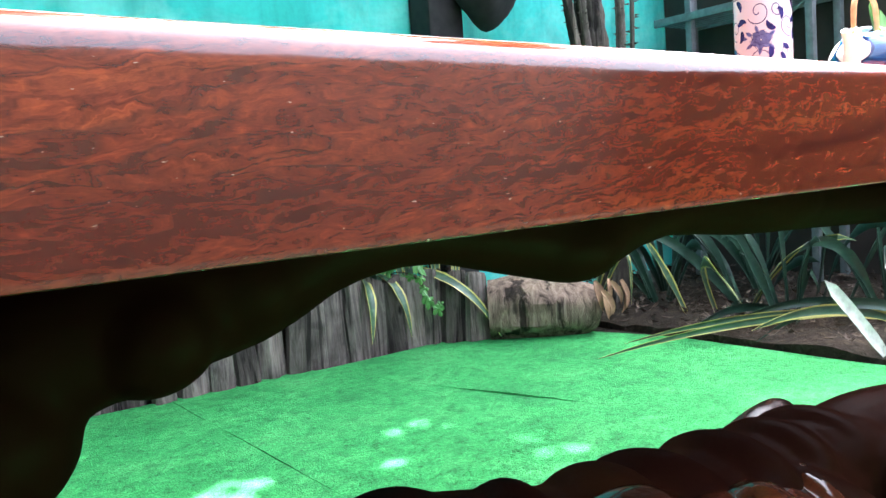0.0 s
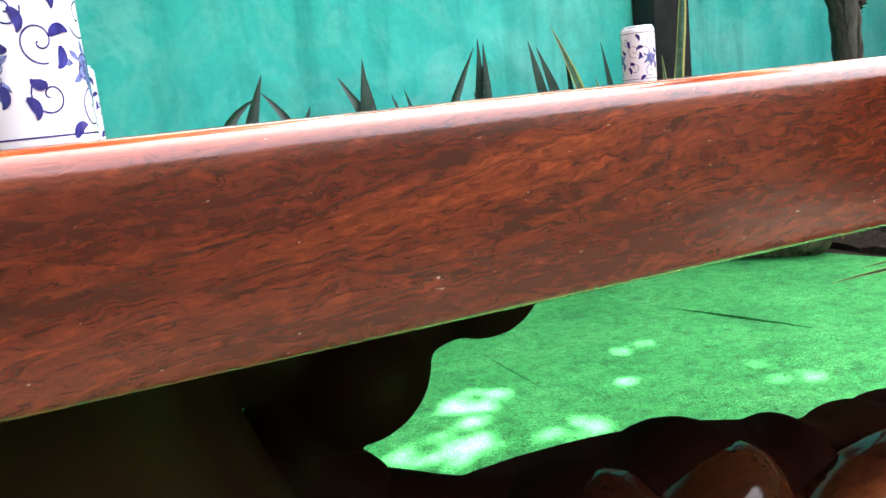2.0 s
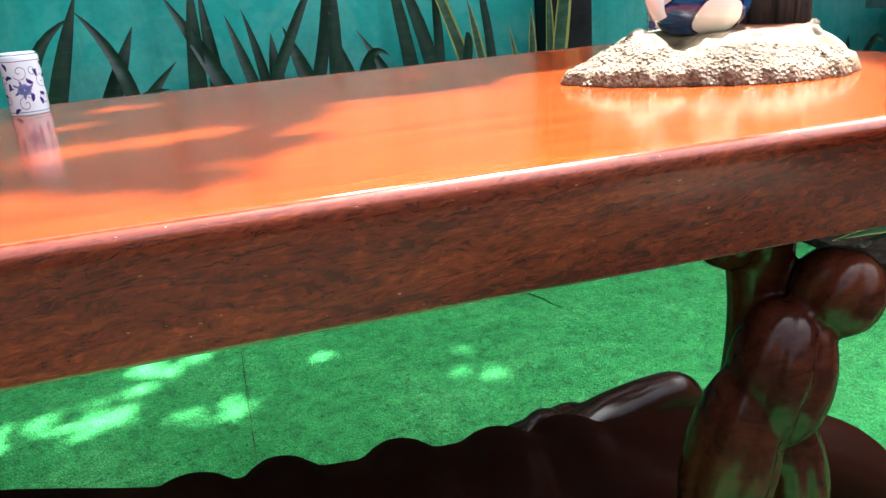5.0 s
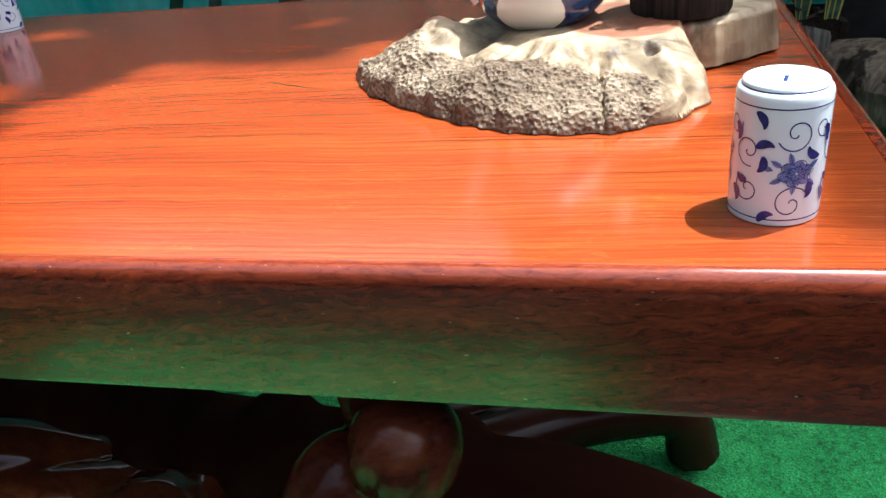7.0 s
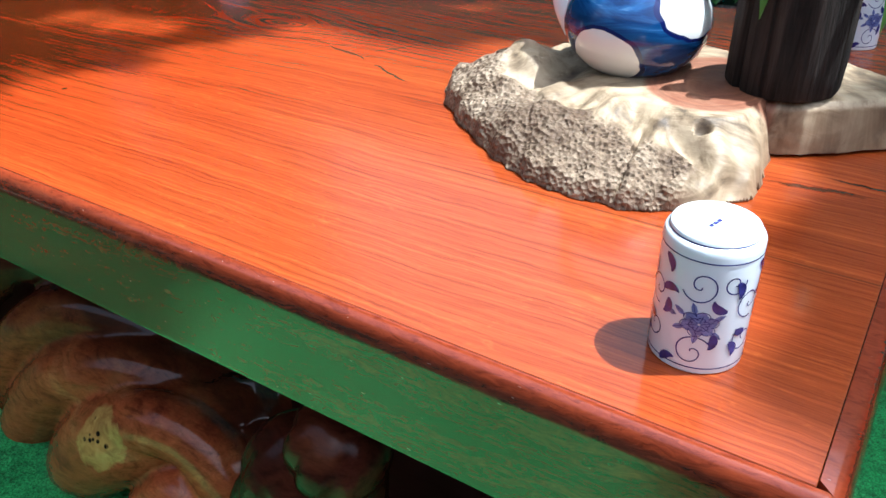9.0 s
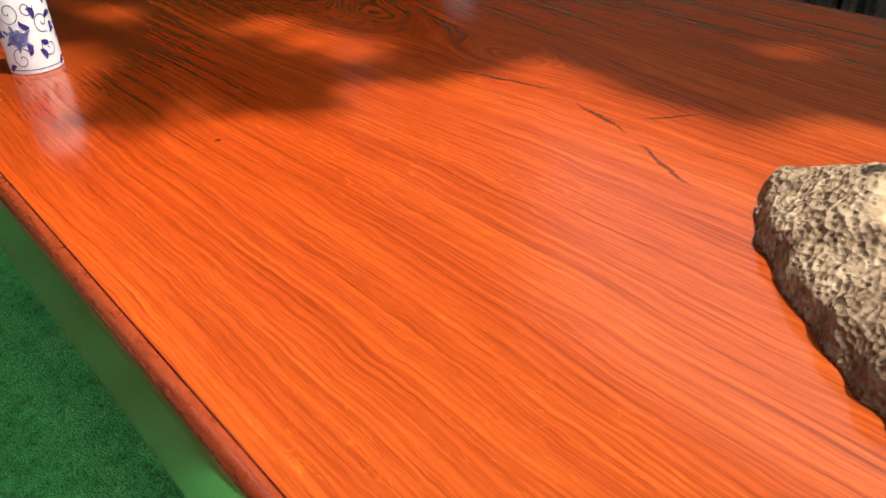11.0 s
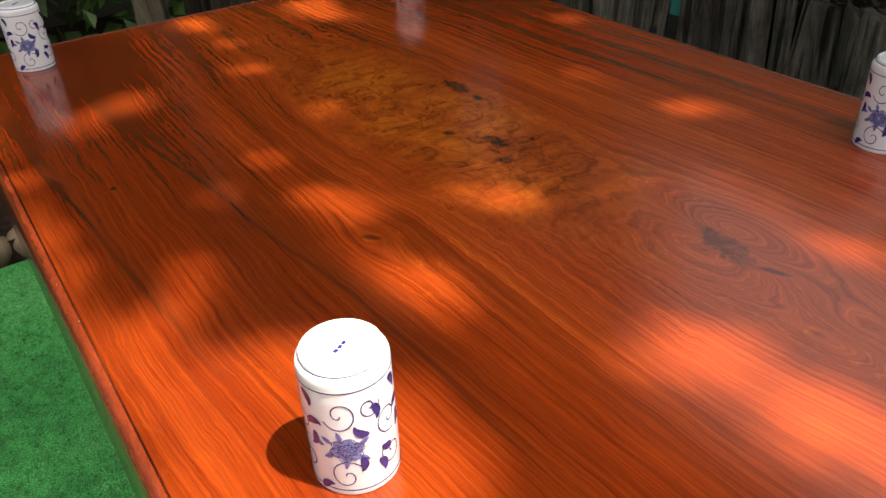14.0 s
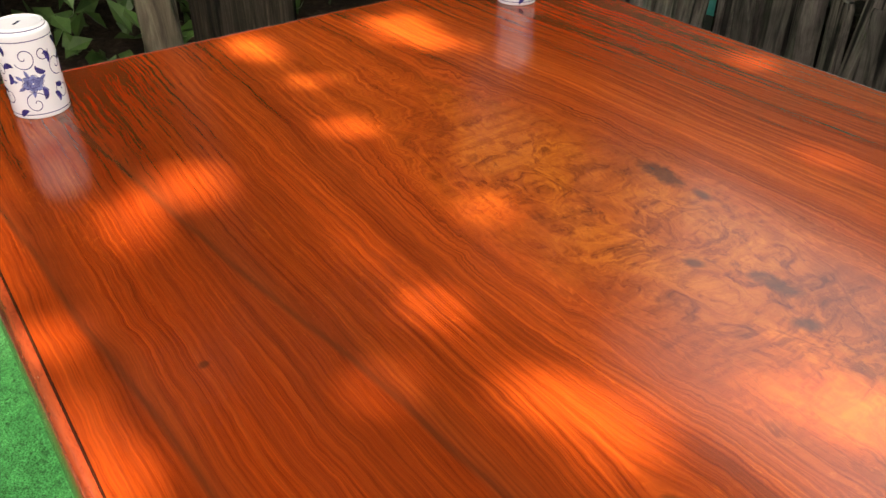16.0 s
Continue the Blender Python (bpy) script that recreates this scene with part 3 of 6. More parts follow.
M_SNAKE_EDGE = make_leaf("yellow_edged_leaf", (0.02, 0.06, 0.035), (0.07, 0.13, 0.075), 0.32, True, (0.52, 0.46, 0.12))
M_LEAF = make_leaf("fresh_green_leaf", (0.05, 0.16, 0.025), (0.14, 0.32, 0.06), 0.35)
M_IVY = make_leaf("ivy_green_leaf", (0.035, 0.13, 0.03), (0.10, 0.26, 0.06), 0.4)
M_CANOPY = make_leaf("tree_leaf", (0.03, 0.08, 0.02), (0.08, 0.16, 0.04), 0.45)
M_DRY = make_plain("dry_brown_leaf", (0.26, 0.15, 0.085), 0.8, 0.4, 30.0, bump=0.3)
M_PALE_LEAF = make_plain("bleached_leaf", (0.46, 0.47, 0.42), 0.7, 0.35, 24.0, bump=0.3)
M_SOIL = make_soil()
M_UNDER = make_plain("dark_bounce_block", (0.040, 0.020, 0.013), 0.8, 0.4, 18.0, bump=0.3)
M_EARTH = make_plain("dry_brown_earth", (0.085, 0.063, 0.047), 0.9, 0.4, 9.0, bump=0.6)
M_LITTER = make_plain("damp_fallen_leaf", (0.085, 0.058, 0.042), 0.8, 0.5, 30.0, bump=0.3)
M_PORC = make_plain("white_porcelain", (0.74, 0.79, 0.84), 0.10, 0.02, 12.0, coat=0.4, bump=0.0)
M_BLUE = make_plain("cobalt_ink", (0.030, 0.030, 0.17), 0.12, 0.45, 160.0, coat=0.3, bump=0.0)
M_BLUE_WASH = make_plain("pale_cobalt_wash", (0.17, 0.21, 0.45), 0.12, 0.35, 190.0, coat=0.3, bump=0.0)
M_DRIFT = make_driftwood()
M_GLAZE = make_pot_glaze()
M_TURQ = make_plain("turquoise_glaze", (0.03, 0.17, 0.27), 0.1, 0.35, 50.0, coat=0.5, bump=0.0)
M_BAMBOO = make_plain("bamboo_handle", (0.50, 0.30, 0.13), 0.45, 0.25, 60.0, bump=0.2)
M_STEEL = make_plain("grey_painted_steel", (0.20, 0.22, 0.23), 0.45, 0.25, 20.0, metal=0.3, bump=0.1)
M_STONE = make_plain("brown_edging_stone", (0.22, 0.16, 0.11), 0.85, 0.45, 14.0, bump=0.6)
M_DARKWALL = make_plain("dark_plain_wall", (0.045, 0.036, 0.030), 0.9, 0.3, 3.0, bump=0.3)
M_GREYWALL = make_plain("plain_rendered_wall", (0.16, 0.15, 0.13), 0.9, 0.25, 3.0, bump=0.3)


# ---- mesh helpers ----
def link(name, bm, material, parent=None, label="", smooth=True):
    me = bpy.data.meshes.new(name)
    bm.to_mesh(me)
    bm.free()
    me.materials.append(material)
    if smooth:
        for p in me.polygons:
            p.use_smooth = True
        me.set_sharp_from_angle(angle=radians(38))
    ob = new(name, me)
    if parent is not None:
        ob.parent = parent
    if label:
        ob["label"] = label
    return ob


def part(name, bm, material, parent, label="", smooth=True):
    return link(name, bm, material, parent, label, smooth)


def thing(name, label, category, group="", kind="", at=(0, 0, 0)):
    ob = new(name)
    ob.empty_display_size = 0.05
    ob.location = at
    return tagged(ob, label, category, group, kind)


def curve_points(pts, n):
    """Catmull-Rom through pts (tuples of any length), n samples in all."""
    p = [np.array(q, float) for q in pts]
    p = [2 * p[0] - p[1]] + p + [2 * p[-1] - p[-2]]
    out = []
    m = len(p) - 3
    for k in range(n):
        s = k / (n - 1) * m
        i = min(int(s), m - 1)
        f = s - i
        a, b, c, d = p[i:i + 4]
        out.append(0.5 * (2 * b + (c - a) * f + (2 * a - 5 * b + 4 * c - d) * f * f + (3 * b - 3 * c + d - a) * f ** 3))
    return out


def tube(bm, pts, n=24, seg=12, shape=None, cap=True):
    """A tube through pts = (x, y, z, radius); shape(k, angle) scales its radius."""
    c = curve_points(pts, n)
    rings = []
    side = None
    for k in range(n):
        a, b = c[max(0, k - 1)][:3], c[min(n - 1, k + 1)][:3]
        d = Vector(b - a)
        d = d.normalized() if d.length > 1e-9 else Vector((0, 0, 1))
        if side is None:
            side = d.orthogonal().normalized()
        side = (side - d * side.dot(d)).normalized()
        up = d.cross(side)
        o = Vector(c[k][:3])
        ring = []
        for j in range(seg):
            t = 2 * math.pi * j / seg
            r = max(c[k][3], 0.0004) * (shape(k / (n - 1), t) if shape else 1)
            ring.append(bm.verts.new(o + (side * math.cos(t) + up * math.sin(t)) * r))
        rings.append(ring)
    for a, b in zip(rings, rings[1:]):
        for j in range(seg):
            bm.faces.new((a[j], a[(j + 1) % seg], b[(j + 1) % seg], b[j]))
    if cap:
        bm.faces.new(rings[0][::-1])
        bm.faces.new(rings[-1])
    return rings


def lathe(bm, profile, seg=48):
    """Turn a profile of (radius, z) round z; ends with radius 0 close it."""
    rings = []
    for r, z in profile:
        if r < 1e-6:
            rings.append([bm.verts.new((0, 0, z))])
        else:
            rings.append([bm.verts.new((r * math.cos(2 * math.pi * j / seg), r * math.sin(2 * math.pi * j / seg), z)) for j in range(seg)])
    for a, b in zip(rings, rings[1:]):
        for j in range(seg):
            i = (j + 1) % seg
            if len(a) == 1 and len(b) > 1:
                bm.faces.new((a[0], b[i], b[j]))
            elif len(b) == 1 and len(a) > 1:
                bm.faces.new((a[j], a[i], b[0]))
            elif len(a) > 1:
                bm.faces.new((a[j], a[i], b[i], b[j]))
    bmesh.ops.recalc_face_normals(bm, faces=bm.faces)


def box(bm, lo, hi, bevel=0.0, seg=2):
    v = [bm.verts.new((x, y, z)) for x in (lo[0], hi[0]) for y in (lo[1], hi[1]) for z in (lo[2], hi[2])]
    f = [bm.faces.new([v[i] for i in q]) for q in ((0, 1, 3, 2), (4, 6, 7, 5), (0, 4, 5, 1), (2, 3, 7, 6), (0, 2, 6, 4), (1, 5, 7, 3))]
    if bevel:
        e = list({e for q in f for e in q.edges})
        bmesh.ops.bevel(bm, geom=e, offset=bevel, segments=seg, affect="EDGES", profile=0.5)


def jitter(bm, amp, scale, shift=0.0):
    for v in bm.verts:
        v.co += noise.noise_vector(v.co * scale + Vector((shift, shift, shift))) * amp


# ---- setting: ground, walls ----
bm = bmesh.new()
bmesh.ops.create_grid(bm, x_segments=2, y_segments=2, size=40)
g = tagged(link("ground", bm, M_EARTH), "bare brown earth under the whole courtyard", "ground", kind="structure")
g.location.z = -0.03

bm = bmesh.new()
box(bm, (-5.2, 2.95, -0.05), (-0.7, 3.15, 2.35))
# unseen upper wall, raised along here to block sky reflected in the roots
box(bm, (-0.7, 2.95, -0.05), (2.83, 3.15, 3.4))
tagged(link("wall_north", bm, M_WALL), "stained teal limewashed courtyard wall behind plants", "wall", kind="structure")
bm = bmesh.new()
box(bm, (2.63, -3.19, -0.05), (2.83, 2.945, 2.1), 0.01)
tagged(link("wall_east", bm, M_DARKWALL), "plain dark wall closing the side", "wall", kind="structure")
# unseen closing wall, made tall to keep western sky off the table top
bm = bmesh.new()
box(bm, (-5.2, -3.19, -0.05), (-5.0, 2.94, 3.8), 0.01)
tagged(link("wall_west", bm, M_GREYWALL), "unseen plain dull rendered wall behind the trees, raised to block sky", "wall", kind="structure")
# unseen closing wall, its dark tone and height set to shape reflected light
bm = bmesh.new()
box(bm, (-5.2, -3.4, -0.05), (2.83, -3.2, 2.4), 0.01)
tagged(link("wall_south", bm, M_DARKWALL), "unseen plain dark wall added behind the camera to keep reflections dark", "wall", kind="structure")


def seam(x, y):
    """The wavy line of a cut between two strips; the last one wrinkles most."""
    if x > 0.9:
        return 0.93 - 0.26 * max(0.0, y - 1.68)
    if 0.0 < x < 0.2:
        run = 0.154 - 0.30 * (y - 0.86) if y > 0.86 else 0.154 - 0.28 * min(1.0, (0.86 - y) / 0.3)
        return run + 0.012 * noise.noise((x * 9, y * 5, 1.7)) + 0.007 * noise.noise((x * 3, y * 23, 4.2))
    amp = 0.004
    return x + amp * noise.noise((x * 9, y * 2.4, 1.7)) + 0.003 * noise.noise((x * 3, y * 11, 4.2))


def turf_strip(x0, x1, y0, y1, seed):
    """One strip of carpet with slightly wavy edges and a wrinkled surface."""
    bm = bmesh.new()
    nx, ny = 22, int((y1 - y0) / 0.05)
    rows = []
    for j in range(ny + 1):
        row = []
        y = y0 + (y1 - y0) * j / ny
        gap = 0.002 if y > 0.9 else 0.0003
        a, b = seam(x0, y) + (gap if seed == 4 else 0.0011), seam(x1, y) - (gap if seed == 3 else 0.0011)
        for i in range(nx + 1):
            fx = i / nx
            x = a + (b - a) * fx
            edge = min(fx, 1 - fx) * (b - a)
            lift = 0.0030 * math.exp(-(edge / 0.04) ** 2) * max(0, 0.3 + noise.noise((y * 2.3, seed * 3.1, 0)))
            z = 0.007 + 0.004 * noise.noise((x * 2.2, y * 2.2, seed)) + 0.0035 * max(0, noise.noise((x * 5 + y * 3, y * 2 - x, seed + 9))) + lift
            row.append(bm.verts.new((x, y, z)))
        rows.append(row)
    for a, b in zip(rows, rows[1:]):
        for i in range(nx):
            bm.faces.new((a[i], a[i + 1], b[i + 1], b[i]))
    r = bmesh.ops.extrude_edge_only(bm, edges=[e for e in bm.edges if e.is_boundary])
    for v in r["geom"]:
        if isinstance(v, bmesh.types.BMVert):
            v.co.z = -0.01
    return tagged(link("artificial_turf", bm, M_TURF), "bright green artificial turf strip laid on the ground", "carpet", "turf strips", "structure")


for k, (a, b) in enumerate(((-2.86, -1.868), (-1.868, -0.889), (-0.889, 0.06), (0.06, 0.93))):
    turf_strip(a, b, -0.95 if k < 3 else -0.35, 2.52 if k < 3 else 2.46, k + 1)


# ---- tea table ----
TOP = 0.79
table = thing("tea_table", "polished red hardwood slab table on a carved root base", "table")
X0, X1, Y0, Y1, ZB = -1.994, 0.0160, -0.0112, 0.782, 0.693
bm = bmesh.new()
box(bm, (X0 + 0.0112, Y0 + 0.0114, ZB + 0.004), (X1 - 0.0160, Y1 - 0.0112, TOP), 0.0004, 1)
part("top_board", bm, M_TOP, table, "glossy orange red board with knots and dark cracks")


# unseen dark sheet, added to cut red bounce onto the base
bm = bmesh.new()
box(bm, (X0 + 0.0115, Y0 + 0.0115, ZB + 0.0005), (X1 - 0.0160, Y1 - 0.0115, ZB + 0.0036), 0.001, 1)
part("bounce_block_sheet", bm, M_UNDER, table, "unseen dark sheet added under the board to cut bounced light")


bm = bmesh.new()
box(bm, (X0 + 0.0115, Y0 + 0.0105, ZB + 0.004), (X1 - 0.0160, Y0 + 0.0113, TOP - 0.0005), 0.0001, 1)
part("glue_line", bm, M_CARVED, table, "dark glue line along the edge strip")


def edge_strip(a, b, out, w=0.0104):
    """A bullnosed edge strip with mitred ends from corner a to corner b (outer line); out points away."""
    bm = bmesh.new()
    a, b, out = Vector(a), Vector(b), Vector(out)
    along = (b - a).normalized()
    prof = [(-w, ZB + 0.001), (-0.0085, ZB), (-0.0014, ZB), (-0.0004, ZB + 0.0006), (0.0, ZB + 0.0022), (0.0, ZB + 0.005), (0.0, ZB + 0.012), (0.0, ZB + 0.05)]
    prof += [(-0.0092 * (1 - math.cos(t)), TOP - 0.018 + 0.0185 * math.sin(t)) for t in np.linspace(0, math.pi / 2, 9)]
    prof += [(-w + 0.0003, TOP + 0.0003), (-w, TOP - 0.0005)]
    rings = []
    n = 40
    for k in range(n + 1):
        ring = []
        for d, z in prof:
            lo, hi = a - along * d, b + along * d
            ring.append(bm.verts.new((*(lo.lerp(hi, k / n) + out * d)[:2], z)))
        rings.append(ring)
    m = len(prof)
    for p, q in zip(rings, rings[1:]):
        for j in range(m):
            bm.faces.new((p[j], p[(j + 1) % m], q[(j + 1) % m], q[j]))
    bm.faces.new(rings[0])
    bm.faces.new(rings[-1][::-1])
    bmesh.ops.recalc_face_normals(bm, faces=bm.faces)
    ob = part("edge_strip", bm, M_EDGE, table)
    return ob


e = 0.0003
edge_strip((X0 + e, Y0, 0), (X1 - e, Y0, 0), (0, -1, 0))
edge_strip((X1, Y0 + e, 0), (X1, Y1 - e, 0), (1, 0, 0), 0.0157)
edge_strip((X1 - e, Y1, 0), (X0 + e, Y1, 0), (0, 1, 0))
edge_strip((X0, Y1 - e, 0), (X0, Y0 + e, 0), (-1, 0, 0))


def carved(name, builds, voxel=0.009, label="", parent=table, smooth=6, mat=M_CARVED):
    bm = bmesh.new()
    for f in builds:
        f(bm)
    bmesh.ops.recalc_face_normals(bm, faces=bm.faces)
    ob = part(name, bm, mat, parent, label)
    r = ob.modifiers.new("remesh", "REMESH")
    r.mode, r.voxel_size, r.use_smooth_shade = "VOXEL", voxel, True
    s = ob.modifiers.new("smooth", "SMOOTH")
    s.factor, s.iterations = 0.5, smooth
    return ob


def lobe(x, y, z, rx, ry, rz, turn=0.0, tilt=0.0):
    def build(bm):
        m = pose(x, y, z, 0, tilt, turn) @ Matrix.Diagonal((rx, ry, rz, 1))
        bmesh.ops.create_icosphere(bm, subdivisions=3, radius=1.0, matrix=m)
    return build


def root(*pts, n=30, seg=16, shape=None):
    def build(bm):
        tube(bm, pts, n, seg, shape)
        for x, y, z, r in (pts[0], pts[-1]):
            if 0.05 < z < 0.5:
                bmesh.ops.create_icosphere(bm, subdivisions=2, radius=r * 0.99, matrix=Matrix.Translation((x, y, z)))
    return build


def bud(x, y, z, rx, ry, rz, turn=0.0, tilt=0.0, creases=((4.35, 0.16), (5.3, 0.12), (3.5, 0.12))):
    """A pointed bud with a few carved creases that run from tip to tip; crease = (angle, depth)."""
    def build(bm):
        m = pose(x, y, z, 0, tilt, turn)
        n, seg, rings = 18, 40, []
        for k in range(1, n):
            p = math.pi * k / n
            ring = []
            for j in range(seg):
                t = 2 * math.pi * j / seg
                r = math.sin(p) ** 0.85
                for at, deep in creases:
                    d = (t - at - 0.25 * math.cos(p) + math.pi) % (2 * math.pi) - math.pi
                    r *= 1 - deep * math.exp(-(d / 0.13) ** 2)
                ring.append(bm.verts.new(m @ Vector((rx * r * math.cos(t), ry * r * math.sin(t), rz * math.cos(p)))))
            rings.append(ring)
        for q, w in zip(rings, rings[1:]):
            for j in range(seg):
                bm.faces.new((q[j], w[j], w[(j + 1) % seg], q[(j + 1) % seg]))
        for ring, zz in ((rings[0], rz), (rings[-1], -rz)):
            tip = bm.verts.new(m @ Vector((0, 0, zz)))
            for j in range(seg):
                bm.faces.new((ring[j], ring[(j + 1) % seg], tip) if zz > 0 else (ring[(j + 1) % seg], ring[j], tip))
    return build


# lower root: a long trunk on the ground with rolls over its back
lower = [
    root((-1.86, 0.44, 0.12, 0.12), (-1.6, 0.42, 0.19, 0.17), (-1.3, 0.42, 0.19, 0.17), (-1.0, 0.42, 0.14, 0.155), (-0.7, 0.42, 0.13, 0.14), (-0.45, 0.42, 0.12, 0.13), (-0.30, 0.43, 0.09, 0.10)),
    lobe(-1.32, 0.37, 0.292, 0.10, 0.12, 0.108, 10),
    lobe(-1.47, 0.36, 0.300, 0.11, 0.11, 0.092, -10),
    lobe(-1.145, 0.385, 0.262, 0.052, 0.10, 0.096),
    lobe(-0.975, 0.40, 0.228, 0.095, 0.12, 0.096, -12),
    lobe(-0.84, 0.42, 0.210, 0.082, 0.13, 0.094, 12),
    lobe(-0.67, 0.42, 0.194, 0.085, 0.13, 0.095, 5),
    lobe(-0.525, 0.42, 0.186, 0.090, 0.12, 0.088, -8),
    lobe(-0.40, 0.42, 0.180, 0.080, 0.12, 0.088, 8),
    root((-0.60, 0.34, 0.18, 0.06), (-0.52, 0.28, 0.12, 0.06), (-0.46, 0.24, 0.04, 0.05)),
    root((-0.46, 0.40, 0.17, 0.085), (-0.34, 0.38, 0.155, 0.095), (-0.25, 0.36, 0.10, 0.085), (-0.20, 0.35, 0.03, 0.07)),
    root((-0.50, 0.42, 0.15, 0.095), (-0.36, 0.405, 0.165, 0.092), (-0.24, 0.385, 0.18, 0.088), (-0.10, 0.345, 0.178, 0.082), (-0.01, 0.31, 0.15, 0.076), (0.035, 0.29, 0.08, 0.066), (0.045, 0.285, 0.0, 0.062)),
    root((-0.30, 0.37, 0.15, 0.080), (-0.33, 0.27, 0.13, 0.085), (-0.36, 0.17, 0.10, 0.085), (-0.37, 0.12, 0.03, 0.085)),
]
carved("carved_root", lower, 0.0075, "dark red varnished root carved in rolling folds", smooth=4, mat=M_SHADED_ROOT)
toes = [
    root((-0.62, 0.52, 0.12, 0.06), (-0.50, 0.60, 0.10, 0.055), (-0.38, 0.645, 0.095, 0.052), (-0.30, 0.66, 0.10, 0.052)),
    root((-0.42, 0.56, 0.10, 0.055), (-0.26, 0.645, 0.105, 0.050), (-0.13, 0.665, 0.122, 0.044), (-0.065, 0.665, 0.116, 0.040), (-0.045, 0.67, 0.03, 0.045)),
    lobe(-0.36, 0.645, 0.112, 0.045, 0.05, 0.048, 20),
]
carved("back_root", toes, 0.0065, "glossy red root toe reaching out behind", smooth=3)
folds = [
    # front folds, each rolling over the next, that sweep down to the ground
    root((-1.84, 0.30, 0.04, 0.085), (-1.68, 0.285, 0.19, 0.075), (-1.56, 0.30, 0.285, 0.070), (-1.45, 0.335, 0.325, 0.068)),
    root((-1.66, 0.225, 0.02, 0.070), (-1.54, 0.235, 0.13, 0.066), (-1.42, 0.27, 0.255, 0.064), (-1.31, 0.315, 0.318, 0.068), (-1.24, 0.36, 0.28, 0.060)),
    root((-1.44, 0.215, 0.02, 0.062), (-1.33, 0.225, 0.13, 0.062), (-1.22, 0.255, 0.235, 0.060), (-1.12, 0.285, 0.278, 0.060), (-1.01, 0.315, 0.270, 0.058), (-0.91, 0.35, 0.225, 0.055)),
    root((-1.30, 0.215, 0.0, 0.070), (-1.225, 0.215, 0.09, 0.068), (-1.12, 0.225, 0.185, 0.064), (-1.00, 0.25, 0.228, 0.062), (-0.90, 0.285, 0.225, 0.058), (-0.80, 0.34, 0.200, 0.056)),
    root((-1.12, 0.20, 0.0, 0.075), (-1.03, 0.19, 0.09, 0.083), (-0.94, 0.195, 0.165, 0.080), (-0.86, 0.235, 0.190, 0.072), (-0.78, 0.29, 0.20, 0.075)),
    root((-0.94, 0.185, 0.20, 0.050), (-0.86, 0.195, 0.228, 0.050), (-0.79, 0.208, 0.222, 0.050), (-0.735, 0.212, 0.175, 0.053), (-0.70, 0.21, 0.10, 0.056), (-0.69, 0.21, 0.02, 0.06)),
    root((-0.90, 0.15, 0.02, 0.045), (-0.86, 0.155, 0.08, 0.045), (-0.80, 0.165, 0.135, 0.042), (-0.755, 0.175, 0.10, 0.036), (-0.765, 0.175, 0.02, 0.035)),
    lobe(-0.71, 0.36, 0.14, 0.165, 0.130, 0.105, 12),
    lobe(-0.60, 0.36, 0.12, 0.11, 0.12, 0.12),
]
carved("front_fold", folds, 0.006, "rolling red folds in a lit tone, with pale sapwood and a burl face", smooth=3, mat=M_LIT_ROOT)
# leg twisted like a rope of buds
buds = [root((-0.368, 0.085, 0.715, 0.046), (-0.358, 0.085, 0.63, 0.032), (-0.360, 0.085, 0.52, 0.030), (-0.380, 0.080, 0.36, 0.045), (-0.38, 0.10, 0.18, 0.060), (-0.38, 0.12, 0.02, 0.075)),
        bud(-0.318, 0.022, 0.622, 0.043, 0.044, 0.043, 0, 14), bud(-0.372, 0.026, 0.545, 0.055, 0.050, 0.074, 20, 10),
        bud(-0.420, 0.032, 0.452, 0.046, 0.050, 0.110, -10, 10), bud(-0.340, 0.046, 0.410, 0.041, 0.046, 0.092, 10, -12),
        bud(-0.415, 0.065, 0.30, 0.054, 0.054, 0.10, 0, 8), bud(-0.335, 0.085, 0.25, 0.056, 0.054, 0.10, 0, -10), bud(-0.398, 0.085, 0.674, 0.032, 0.036, 0.036, 0, -20)]
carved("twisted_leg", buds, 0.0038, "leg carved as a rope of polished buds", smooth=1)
left = [
    root((-1.93, 0.12, 0.73, 0.085), (-1.915, 0.14, 0.62, 0.085), (-1.87, 0.18, 0.50, 0.085), (-1.80, 0.24, 0.38, 0.085), (-1.72, 0.30, 0.27, 0.10), (-1.66, 0.36, 0.12, 0.13)),
    root((-1.96, 0.40, 0.02, 0.12), (-1.95, 0.36, 0.25, 0.10), (-1.945, 0.30, 0.45, 0.085), (-1.94, 0.24, 0.70, 0.075)),
    root((-1.88, 0.16, 0.72, 0.03), (-1.865, 0.15, 0.60, 0.032), (-1.80, 0.19, 0.46, 0.030), (-1.73, 0.26, 0.33, 0.03)),
    root((-1.82, 0.42, 0.36, 0.055), (-1.70, 0.43, 0.375, 0.050), (-1.58, 0.42, 0.33, 0.055), (-1.45, 0.42, 0.30, 0.06)),
]
carved("gnarled_leg", left, 0.008, "gnarled root leg, coloured nearly black as if in shade", smooth=4, mat=M_SHADED_ROOT)
